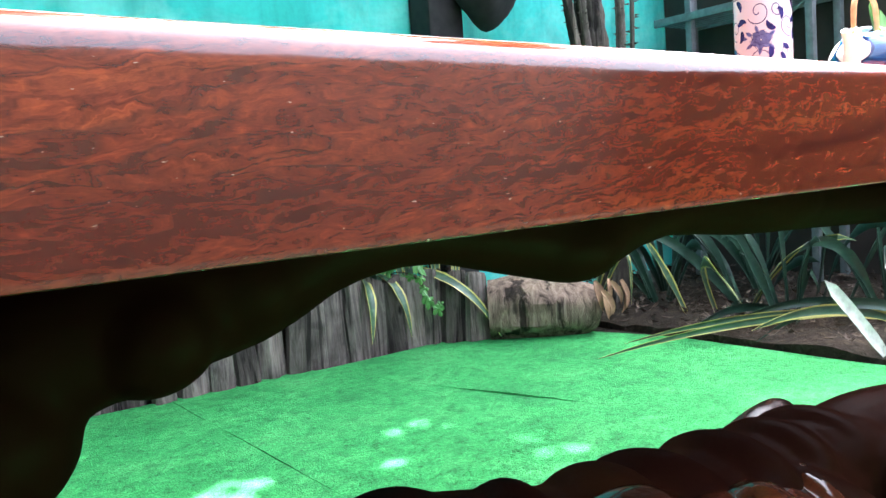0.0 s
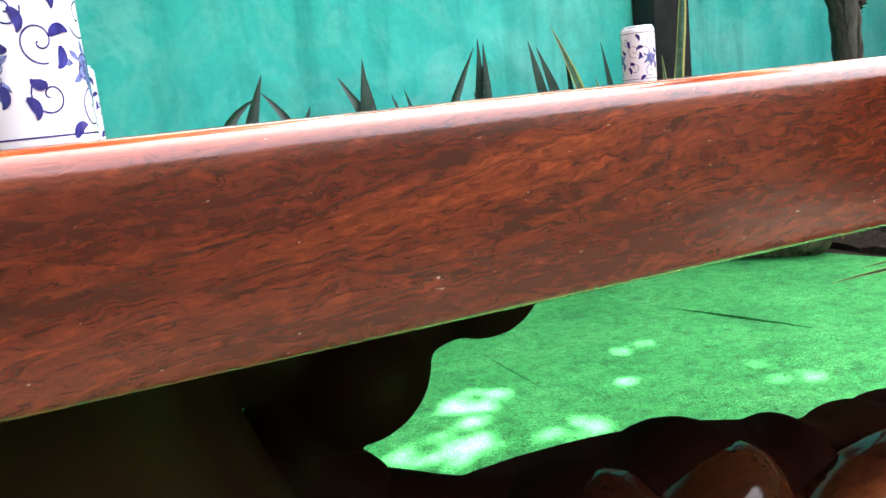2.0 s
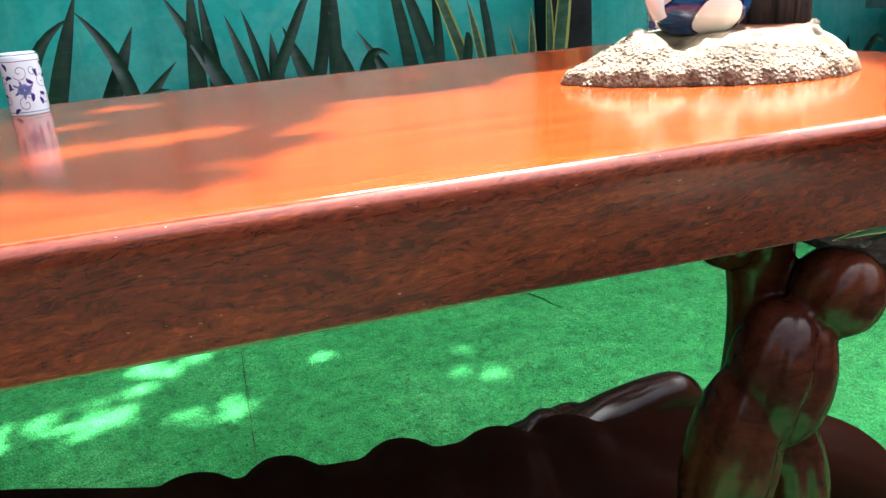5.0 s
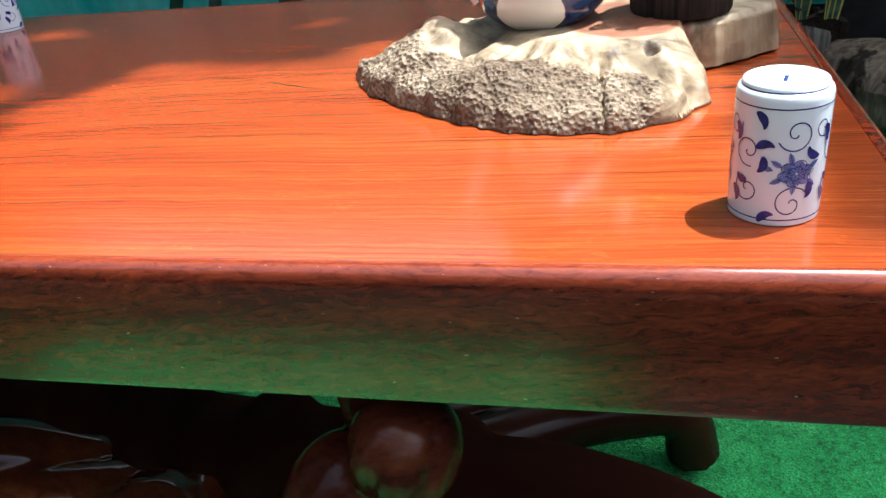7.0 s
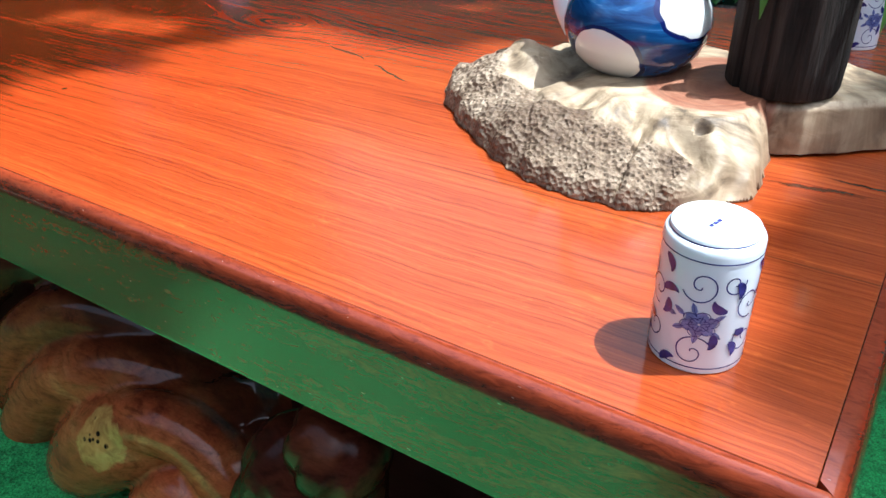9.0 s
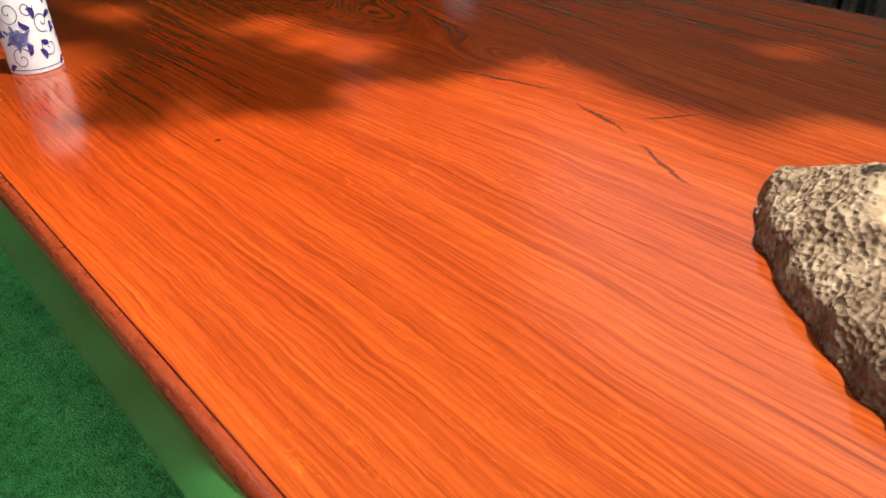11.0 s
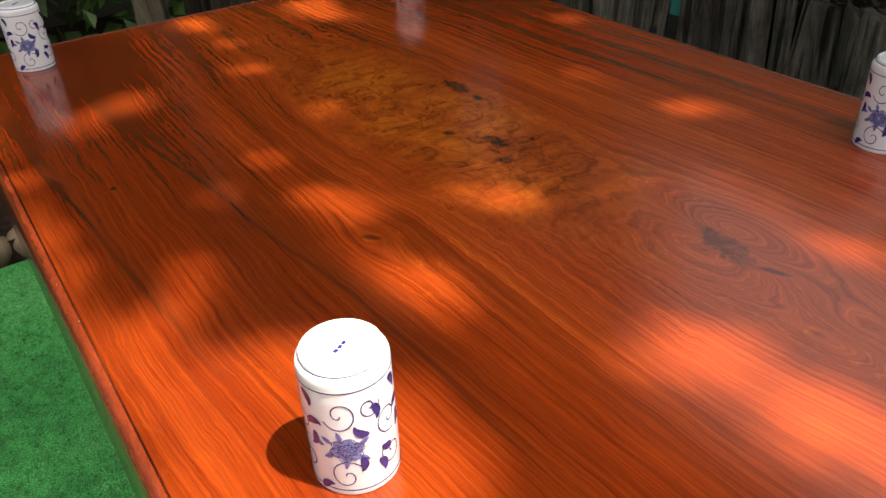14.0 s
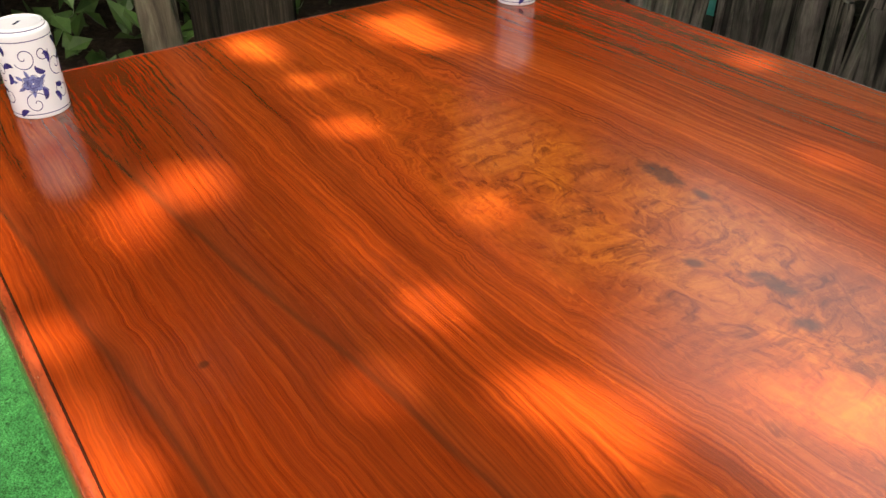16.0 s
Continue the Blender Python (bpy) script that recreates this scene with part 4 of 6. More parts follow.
rail = [root((-1.755, 0.43, 0.36, 0.050), (-1.757, 0.43, 0.46, 0.048), (-1.73, 0.43, 0.53, 0.055), (-1.66, 0.43, 0.59, 0.068), (-1.55, 0.41, 0.622, 0.066), (-1.45, 0.40, 0.642, 0.063), (-1.36, 0.38, 0.668, 0.046), (-1.25, 0.36, 0.672, 0.040), (-1.08, 0.34, 0.650, 0.058), (-0.92, 0.34, 0.668, 0.042), (-0.72, 0.34, 0.658, 0.048), (-0.52, 0.33, 0.650, 0.048), (-0.30, 0.33, 0.645, 0.055)),
        root((-1.88, 0.34, 0.60, 0.06), (-1.80, 0.40, 0.585, 0.052), (-1.70, 0.43, 0.58, 0.055)),
        lobe(-1.08, 0.335, 0.638, 0.075, 0.06, 0.048, 0, 4), lobe(-0.62, 0.335, 0.655, 0.09, 0.055, 0.045),
        lobe(-1.685, 0.425, 0.540, 0.085, 0.085, 0.082, 0, -8), root((-1.86, 0.38, 0.455, 0.045), (-1.78, 0.42, 0.44, 0.045), (-1.70, 0.43, 0.40, 0.05)), lobe(-1.545, 0.395, 0.605, 0.062, 0.075, 0.055, 0, -25), lobe(-1.46, 0.39, 0.64, 0.055, 0.065, 0.055, 0, -20)]
carved("upper_root", rail, 0.007, "wavy carved root under the slab", smooth=3, mat=M_SHADED_ROOT)
bm = bmesh.new()
box(bm, (-0.062, 0.085, 0.650), (-0.030, 0.125, ZB + 0.004), 0.004)
part("corner_block", bm, M_EDGE, table, "dark square block under the corner")

# ---- tea cups, upside down ----
CUP_R, CUP_H = 0.0282, 0.083


def wrap(u, v, lift=0.00025):
    """A point of the painted band: u round the cup in metres, v up."""
    a = u / CUP_R
    return Vector(((CUP_R + lift) * math.cos(a), (CUP_R + lift) * math.sin(a), v))


def ribbon(bm, pts, width, lift=0.00025):
    """A painted stroke along pts (u, v) of given width(s)."""
    n = len(pts)
    row = []
    for k in range(n):
        a, b = pts[max(0, k - 1)], pts[min(n - 1, k + 1)]
        dx, dy = b[0] - a[0], b[1] - a[1]
        l = math.hypot(dx, dy) or 1
        w = width[k] if isinstance(width, list) else width
        nx, ny = -dy / l * w / 2, dx / l * w / 2
        row.append((bm.verts.new(wrap(pts[k][0] + nx, pts[k][1] + ny, lift)), bm.verts.new(wrap(pts[k][0] - nx, pts[k][1] - ny, lift))))
    for a, b in zip(row, row[1:]):
        bm.faces.new((a[0], a[1], b[1], b[0]))


def spiral(u, v, r, turn, hand):
    out = []
    for k in range(34):
        f = k / 33
        a = turn + hand * f * 4.1 * math.pi * 0.62
        q = r * (1 - f) ** 0.8 + 0.0006
        out.append((u + q * math.cos(a), v + q * math.sin(a)))
    return out


def comma(u, v, l, turn):
    """A comma-shaped dark leaf as a stroke that swells and hooks."""
    pts, w = [], []
    for k in range(9):
        f = k / 8
        a = turn + 0.9 * f
        pts.append((u + l * f * math.cos(a), v + l * f * math.sin(a)))
        w.append(0.0003 + 0.0060 * math.sin(math.pi * min(1, f * 0.92 + 0.04)) ** 0.8 * (0.5 + f * 0.6))
    return pts, w


def make_cup():
    cup = thing("tea_cup", "white porcelain tea cup with blue scrolls, upside down on the table", "cup", "tea cups")
    bm = bmesh.new()
    r, h = CUP_R, CUP_H
    lathe(bm, [(r - 0.003, 0.004), (r - 0.0026, 0.0004), (r - 0.0012, 0.0), (r - 0.0002, 0.0008), (r, 0.003), (r, h * 0.5), (r, h - 0.008), (r - 0.0003, h - 0.0055), (r - 0.0012, h - 0.0038), (r - 0.0026, h - 0.0030), (r - 0.0032, h - 0.0028)])
    part("body", bm, M_PORC, cup)
    bm = bmesh.new()
    lathe(bm, [(r - 0.0028, h - 0.0034), (r - 0.0030, h - 0.0010), (r - 0.0036, h - 0.0002), (r - 0.0044, h), (r - 0.0052, h - 0.0005), (r - 0.0058, h - 0.0011), (0, h - 0.0009)])
    part("foot_ring", bm, M_PORC, cup, "recessed white foot ring")
    for z0, rr in ((h - 0.0030, r - 0.0027), (h - 0.0112, r + 0.0002), (0.0040, r + 0.0002)):
        bm = bmesh.new()
        lathe(bm, [(rr, z0), (rr + 0.00012, z0 + 0.0004), (rr, z0 + 0.0008)])
        part("blue_line", bm, M_BLUE, cup, "thin blue ring")
    full = 2 * math.pi * r
    scrolls, leaves = bmesh.new(), bmesh.new()
    for rep in range(3):
        petals = bmesh.new()
        o = rep * full / 3
        for u, v, q, t, hd in ((0.012, 0.058, 0.0095, 3.6, 1), (0.012, 0.015, 0.0095, 0.6, 1), (0.043, 0.046, 0.0085, 5.0, -1), (0.044, 0.022, 0.0080, 2.2, 1), (0.030, 0.060, 0.0060, 0.2, -1)):
            ribbon(scrolls, spiral(o + u, v, q * 1.12, t, hd), 0.0008)
        for u, v, l, t in ((0.020, 0.050, 0.0085, -1.6), (0.000, 0.050, 0.0085, 2.4), (0.021, 0.018, 0.0075, 0.6), (0.003, 0.008, 0.0080, 2.8), (0.034, 0.050, 0.0085, 0.9), (0.050, 0.034, 0.0080, 0.4), (0.036, 0.012, 0.0080, 1.0), (0.052, 0.060, 0.0085, 1.2), (0.036, 0.030, 0.0060, -1.2)):
            p, w = comma(o + u, v, l * 1.28, t)
            ribbon(leaves, p, w, 0.0004)
        cu, cv = o + 0.014, 0.034
        for k in range(6):
            a = k * math.pi / 3 + 0.3
            pts = [(cu + math.cos(a) * d, cv + 0.75 * math.sin(a) * d) for d in (0.0008, 0.0040, 0.0078, 0.0104)]
            ribbon(petals, pts, [0.0016, 0.0074, 0.0076, 0.0014], 0.0003)
            for far, wide in ((0.0072, 0.0040), (0.0036, 0.0024)):
                arc = [(far + wide * 0.95 * math.cos(q), wide * math.sin(q)) for q in np.linspace(-1.9, 1.9, 9)]
                ribbon(scrolls, [(cu + math.cos(a) * d - math.sin(a) * e2, cv + 0.75 * (math.sin(a) * d + math.cos(a) * e2)) for d, e2 in arc], 0.0005, 0.0005)
            pts = [(cu + math.cos(a) * d, cv + 0.75 * math.sin(a) * d) for d in (0.001, 0.0080)]
            ribbon(scrolls, pts, 0.0004, 0.0005)
        for a, d in ((0.5, 0.0105), (1.9, 0.0105), (2.6, 0.0125), (2.95, 0.0165), (3.6, 0.0115), (4.6, 0.0100), (5.6, 0.0115)):
            u, v = cu + math.cos(a) * d, cv + 0.8 * math.sin(a) * d
            pts = [(u + math.cos(a) * q, v + math.sin(a) * q) for q in (-0.0026, 0, 0.0028, 0.0052)]
            ribbon(petals, pts, [0.0003, 0.0034, 0.0030, 0.0003], 0.0003)
            ribbon(scrolls, [pts[0], pts[-1]], 0.00035, 0.0005)
        part("painted_flower", petals, M_BLUE_WASH, cup, "pale blue flower")
    part("painted_scroll", scrolls, M_BLUE, cup, "fine blue scroll lines")
    part("painted_leaf", leaves, M_BLUE, cup, "dark blue comma leaves")
    bm = bmesh.new()
    for k in range(3):
        x = -0.0045 + k * 0.0040
        box(bm, (x, -0.0012, h - 0.0012), (x + 0.0030, 0.0012, h - 0.0006))
    part("maker_mark", bm, M_BLUE, cup, "small blue mark on the base", False)
    return cup


cup = make_cup()
cup.matrix_basis = pose(-0.080, 0.071, TOP, 0, 0, -105) @ Matrix.Diagonal((0.915, 0.915, 0.975, 1))
for x, y, turn, wide, tall in ((-1.057, 0.096, -62, 0.968, 1.06), (-1.905, 0.09, -40, 0.97, 1.02), (-0.102, 0.695, -75, 0.95, 1.0), (-1.100, 0.692, -110, 0.99, 1.03), (-1.894, 0.665, -20, 0.97, 1.02)):
    copy_thing(cup, pose(x, y, TOP, 0, 0, turn) @ Matrix.Diagonal((wide, wide, tall, 1)))


# ---- driftwood tray with teapot and planter ----
def inside(poly, x, y):
    """Distance to the polygon's edge, positive inside it."""
    d, inn = 9.0, False
    for k, (ax, ay) in enumerate(poly):
        bx, by = poly[k - 1]
        ex, ey = bx - ax, by - ay
        f = max(0.0, min(1.0, ((x - ax) * ex + (y - ay) * ey) / (ex * ex + ey * ey)))
        d = min(d, math.hypot(x - ax - f * ex, y - ay - f * ey))
        if (ay > y) != (by > y) and x < ax + (y - ay) / (by - ay) * (bx - ax):
            inn = not inn
    return d if inn else -d


def step(v, lo, hi):
    f = max(0.0, min(1.0, (v - lo) / (hi - lo)))
    return f * f * (3 - 2 * f)


def driftwood():
    tray = thing("driftwood_tray", "pale driftwood burl tray with a pitted edge and sawn side", "tray")
    rim = [(-0.438, 0.378), (-0.424, 0.340), (-0.398, 0.305), (-0.356, 0.264), (-0.320, 0.238), (-0.278, 0.212), (-0.238, 0.196), (-0.177, 0.194), (-0.136, 0.214), (-0.114, 0.236), (-0.094, 0.272), (-0.104, 0.318), (-0.105, 0.40), (-0.13, 0.455), (-0.22, 0.485), (-0.31, 0.462), (-0.385, 0.425)]
    flat = [(-0.322, 0.345), (-0.268, 0.318), (-0.225, 0.300), (-0.185, 0.288), (-0.148, 0.280), (-0.124, 0.300), (-0.120, 0.345), (-0.125, 0.40), (-0.15, 0.44), (-0.22, 0.462), (-0.29, 0.43)]
    bm = bmesh.new()
    lay = bm.verts.layers.float.new("pitted")
    grid, d = {}, 0.0019
    for i in range(186):
        for j in range(158):
            x, y = -0.444 + i * d, 0.189 + j * d
            e = inside(rim, x, y) + 0.005 * noise.noise((x * 60, y * 60, 1))
            if e < 0:
                continue
            p = max(0.0, -inside(flat, x, y))
            f = e / (e + p + 1e-6)
            pm = step(p + 0.016 * noise.noise((x * 34, y * 34, 3)), 0.026, 0.040) * (1 - step(x + 0.010 * noise.noise((x * 40, y * 40, 9)), -0.150, -0.128))
            h = 0.047 * (0.22 + 0.78 * f ** 0.85)
            h += 0.016 * math.exp(-((x + 0.352) / 0.036) ** 2 - ((y - 0.345) / 0.050) ** 2)
            h += 0.012 * math.exp(-((x + 0.277) / 0.045) ** 2 - ((y - 0.250) / 0.026) ** 2)
            h -= 0.019 * math.exp(-((x + 0.297) / 0.020) ** 2 - ((y - 0.335) / 0.040) ** 2)
            slope = step(p, 0.0, 0.02) * (1 - pm)
            ang = math.atan2(y - 0.37, x + 0.20)
            h += slope * (0.0105 * noise.noise((ang * 4.2, p * 9, 5)) + 0.0060 * noise.noise((ang * 11, p * 20, 7)))
            u, v = (x + 0.147) * 0.88 - (y - 0.257) * 0.47, (x + 0.147) * 0.47 + (y - 0.257) * 0.88
            h -= 0.014 * math.exp(-(u / 0.024) ** 2 - (v / 0.008) ** 2)
            h -= 0.009 * math.exp(-(((x + 0.146) / 0.0058) ** 2 + ((y - 0.274) / 0.0048) ** 2) ** 2)
            h -= 0.018 * math.exp(-((x + 0.112) / 0.006) ** 2 - ((y - 0.247) / 0.012) ** 2)
            h -= 0.007 * math.exp(-((x + 0.1835 + 0.1 * (y - 0.21)) / 0.0022) ** 2) * step(p, 0.02, 0.04)
            q = Vector((x, y, h))
            h += pm * (0.0034 * noise.noise(q * 60) + 0.0022 * noise.noise(q * 140) - 0.0022 * step(noise.noise(q * 160 + Vector((4, 4, 4))), 0.1, 0.5))
            h += 0.0006 * noise.noise(q * 30)
            h = min(h, 0.0472) if p == 0 else h
            h = 0.0015 + max(h, 0.004) * step(e, -0.0006, 0.007)
            vert = bm.verts.new((x, y, TOP + h))
            vert[lay] = pm
            grid[i, j] = vert
    for (i, j), v in grid.items():
        if (i + 1, j) in grid and (i, j + 1) in grid and (i + 1, j + 1) in grid:
            bm.faces.new((v, grid[i + 1, j], grid[i + 1, j + 1], grid[i, j + 1]))
    bmesh.ops.delete(bm, geom=[v for v in bm.verts if not v.link_faces], context="VERTS")
    r = bmesh.ops.extrude_edge_only(bm, edges=[e for e in bm.edges if e.is_boundary])
    for v in r["geom"]:
        if isinstance(v, bmesh.types.BMVert):
            v.co.z = TOP + 0.0008
    part("burl_slab", bm, M_DRIFT, tray, "sanded cream driftwood with a red heart and spongy pitted edge")
    bm = bmesh.new()
    b2 = [(-0.125, 0.335), (-0.085, 0.352), (-0.050, 0.380), (-0.024, 0.402), (-0.022, 0.430), (-0.034, 0.462), (-0.075, 0.482), (-0.16, 0.47)]
    n = len(b2)
    lo = [bm.verts.new((x, y, TOP + 0.0012)) for x, y in b2]
    hi = [bm.verts.new((x - 0.005, y + 0.004, TOP + 0.0455)) for x, y in b2]
    bm.faces.new(lo[::-1])
    bm.faces.new(hi)
    for k in range(n):
        bm.faces.new((lo[k], lo[(k + 1) % n], hi[(k + 1) % n], hi[k]))
    bmesh.ops.recalc_face_normals(bm, faces=bm.faces)
    bmesh.ops.bevel(bm, geom=[e for e in bm.edges if min(v.co.z for v in e.verts) > TOP + 0.04], offset=0.004, segments=2, affect="EDGES")
    ob = part("sawn_arm", bm, M_DRIFT, tray, "sawn flat arm with brown streaked side")
    r = ob.modifiers.new("remesh", "REMESH")
    r.mode, r.voxel_size, r.use_smooth_shade = "VOXEL", 0.0025, True
    tex = bpy.data.textures.new("dents", "CLOUDS")
    tex.noise_scale, tex.noise_depth = 0.025, 1
    m = ob.modifiers.new("dents", "DISPLACE")
    m.texture, m.strength, m.mid_level, m.texture_coords = tex, 0.004, 0.75, "LOCAL"
    return tray


driftwood()
SHELF = TOP + 0.0465


def teapot(at, turn):
    pot = thing("teapot", "round blue and white porcelain teapot with a bamboo handle", "teapot", at=at)
    pot.rotation_euler.z = radians(turn)
    bm = bmesh.new()
    lathe(bm, [(0, 0.001), (0.036, 0.0), (0.041, 0.001), (0.047, 0.006), (0.057, 0.017), (0.0632, 0.032), (0.0640, 0.042), (0.0610, 0.056), (0.0540, 0.070), (0.0455, 0.080), (0.0415, 0.084), (0.0395, 0.0845), (0.039, 0.082)], 64)
    part("body", bm, M_GLAZE, pot)
    bm = bmesh.new()
    lathe(bm, [(0.0385, 0.083), (0.0390, 0.0862), (0.0375, 0.0870), (0.036, 0.0862)], 64)
    part("lid_rim", bm, M_PORC, pot, "white lid rim")
    bm = bmesh.new()
    lathe(bm, [(0.0362, 0.0855), (0.034, 0.0880), (0.022, 0.0908), (0.010, 0.0925), (0, 0.0928)], 64)
    lid = part("lid", bm, M_TURQ, pot, "turquoise glazed lid")
    bm = bmesh.new()
    lathe(bm, [(0, 0.0915), (0.0055, 0.0918), (0.0050, 0.0945), (0.0100, 0.0975), (0.0112, 0.1000), (0.0092, 0.1026), (0, 0.1040)], 32)
    part("knob", bm, M_PORC, lid, "white knob")
    bm = bmesh.new()
    tube(bm, [(-0.052, 0, 0.030, 0.017), (-0.064, 0, 0.044, 0.0135), (-0.073, 0, 0.062, 0.0100), (-0.083, 0, 0.080, 0.0075), (-0.092, 0, 0.0905, 0.0062)], 20, 20)
    part("spout", bm, M_PORC, pot, "white curved spout")
    for sx in (-1, 1):
        bm = bmesh.new()
        tube(bm, [(sx * 0.044, -0.006, 0.078, 0.0050), (sx * 0.050, -0.007, 0.089, 0.0050), (sx * 0.051, 0.0, 0.096, 0.0050), (sx * 0.050, 0.007, 0.089, 0.0050), (sx * 0.044, 0.006, 0.078, 0.0050)], 18, 10)
        part("lug", bm, M_PORC, pot, "white handle lug")
    bm = bmesh.new()
    tube(bm, [(-0.051, 0, 0.088, 0.0042), (-0.052, 0, 0.110, 0.0046), (-0.047, 0, 0.140, 0.0050), (-0.030, 0, 0.158, 0.0052), (0, 0, 0.164, 0.0052), (0.030, 0, 0.158, 0.0052), (0.047, 0, 0.140, 0.0050), (0.052, 0, 0.110, 0.0046), (0.051, 0, 0.088, 0.0042)], 48, 12, lambda f, t: 1.0 + 0.10 * (1 if abs((f * 7) % 1 - 0.5) < 0.04 else 0))
    part("handle", bm, M_BAMBOO, pot, "bent bamboo handle")
    return pot


teapot((-0.243, 0.376, SHELF), 4)


def blade(base, tip, width, bend=(0, 0, 0), n=12, taper=0.9, cup=0.25, face=(0, -1, 0), wave=0.0):
    """A strap leaf from base to tip, bowed by bend at its middle."""
    bm = bmesh.new()
    lay = bm.verts.layers.float.new("across")
    base, tip, bend, face = Vector(base), Vector(tip), Vector(bend), Vector(face)
    rows = []
    for k in range(n + 1):
        f = k / n
        c = base.lerp(tip, f) + bend * (4 * f * (1 - f))
        d = ((tip - base) + bend * (4 - 8 * f)).normalized()
        side = d.cross(face)
        side = side.normalized() if side.length > 1e-4 else d.orthogonal().normalized()
        nrm = side.cross(d)
        w = width * 0.5 * (min(1, 0.55 + f * 1.8) if f < 0.3 else 1) * max(0.02, (1 - max(0, (f - (1 - taper)) / taper) ** 2.6))
        row = []
        for j in range(5):
            a = (j - 2) / 2
            v = bm.verts.new(c + side * (a * w) - nrm * (cup * w * (1 - a * a)) + nrm * (wave * w * math.sin(f * 17 + a * 2)))
            v[lay] = a
            row.append(v)
        rows.append(row)
    for a, b in zip(rows, rows[1:]):
        for j in range(4):
            bm.faces.new((a[j], a[j + 1], b[j + 1], b[j]))
    r = bmesh.ops.extrude_face_region(bm, geom=bm.faces[:])
    for v in r["geom"]:
        if isinstance(v, bmesh.types.BMVert):
            v.co += face * -0.0016
    bmesh.ops.recalc_face_normals(bm, faces=bm.faces)
    return bm


def planter(at):
    pot = thing("log_planter", "hollow charred log planter holding a light green leafy plant", "planter", at=at)
    bm = bmesh.new()
    rnd = random.Random(5)
    seg, rings = 56, []
    for z, r in ((0.0, 0.047), (0.004, 0.049), (0.03, 0.0495), (0.06, 0.0490), (0.085, 0.0485), (0.098, 0.0480), (0.101, 0.0455), (0.100, 0.040), (0.085, 0.038), (0.075, 0.0)):
        ring = []
        for j in range(seg if r > 0 else 1):
            t = 2 * math.pi * j / seg
            q = 1 + 0.05 * noise.noise((math.cos(t) * 2.5, math.sin(t) * 2.5, z * 5)) + 0.035 * noise.noise((math.cos(t) * 9, math.sin(t) * 9, z * 6)) - (0.09 if abs(t - 4.0) < 0.06 and z < 0.1 else 0)
            dz = 0.006 * noise.noise((math.cos(t) * 3, math.sin(t) * 3, 7)) if z > 0.08 else 0
            ring.append(bm.verts.new((r * q * math.cos(t), r * q * math.sin(t), z + dz)))
        rings.append(ring)
    for a, b in zip(rings, rings[1:]):
        for j in range(seg):
            if len(b) == 1:
                bm.faces.new((a[j], a[(j + 1) % seg], b[0]))
            else:
                bm.faces.new((a[j], a[(j + 1) % seg], b[(j + 1) % seg], b[j]))
    bm.faces.new(rings[0][::-1])
    bmesh.ops.recalc_face_normals(bm, faces=bm.faces)
    part("log", bm, M_CHAR, pot, "charred cracked log wall")
    bm = bmesh.new()
    lathe(bm, [(0.0395, 0.084), (0.03, 0.088), (0, 0.090)], 24)
    part("soil", bm, M_SOIL, pot, "dark soil")
    for base, tip, w, bend in (((-0.01, -0.02, 0.085), (-0.016, -0.060, 0.072), 0.022, (0, -0.012, 0.038)), ((-0.02, 0, 0.085), (-0.062, -0.018, 0.092), 0.034, (-0.006, 0, 0.032)), ((0.02, 0, 0.085), (0.070, -0.022, 0.062), 0.022, (0.018, 0, 0.045)), ((0, 0.01, 0.085), (0.03, 0.03, 0.165), 0.030, (0.01, 0, 0.01)), ((-0.01, 0.01, 0.085), (-0.03, 0.02, 0.175), 0.032, (-0.012, 0, 0.01)), ((0.01, -0.01, 0.085), (0.045, -0.04, 0.125), 0.030, (0.0, -0.01, 0.02)), ((-0.005, -0.01, 0.085), (-0.045, -0.05, 0.120), 0.030, (0, 0, 0.024))):
        part("leaf", blade(base, tip, w, bend, 10, 0.85, 0.3, (0, -0.6, 0.8)), M_LEAF, pot, "")
    return pot


planter((-0.118, 0.390, SHELF)).scale = (0.93, 0.93, 0.93)

# ---- log edging and planting beds ----
LOG_MESHES = []
for k in range(7):
    rnd = random.Random(40 + k)
    bm = bmesh.new()
    seg = 12
    lobes = [rnd.uniform(-0.16, 0.16) for _ in range(seg)]
    rings = []
    for z, q in ((-0.06, 1.0), (0.03, 1.04), (0.12, 0.98), (0.22, 1.0), (0.31, 0.97), (0.33, 0.88)):
        ring = []
        for j in range(seg):
            t = 2 * math.pi * j / seg
            r = 0.050 * q * (1 + lobes[j] + 0.10 * math.cos(4 * t + k) + 0.08 * noise.noise((math.cos(t) * 2, k * 3.1, z * 6)))
            top = (0.018 * math.cos(t + k) if z > 0.3 else 0)
            ring.append(bm.verts.new((r * math.cos(t), r * 0.8 * math.sin(t), z + top)))
        rings.append(ring)
    for a, b in zip(rings, rings[1:]):
        for j in range(seg):
            bm.faces.new((a[j], a[(j + 1) % seg], b[(j + 1) % seg], b[j]))
    bm.faces.new(rings[-1])
    me = bpy.data.meshes.new("log")
    bm.to_mesh(me)
    bm.free()
    me.materials.append(M_LOG)
    LOG_MESHES.append(me)


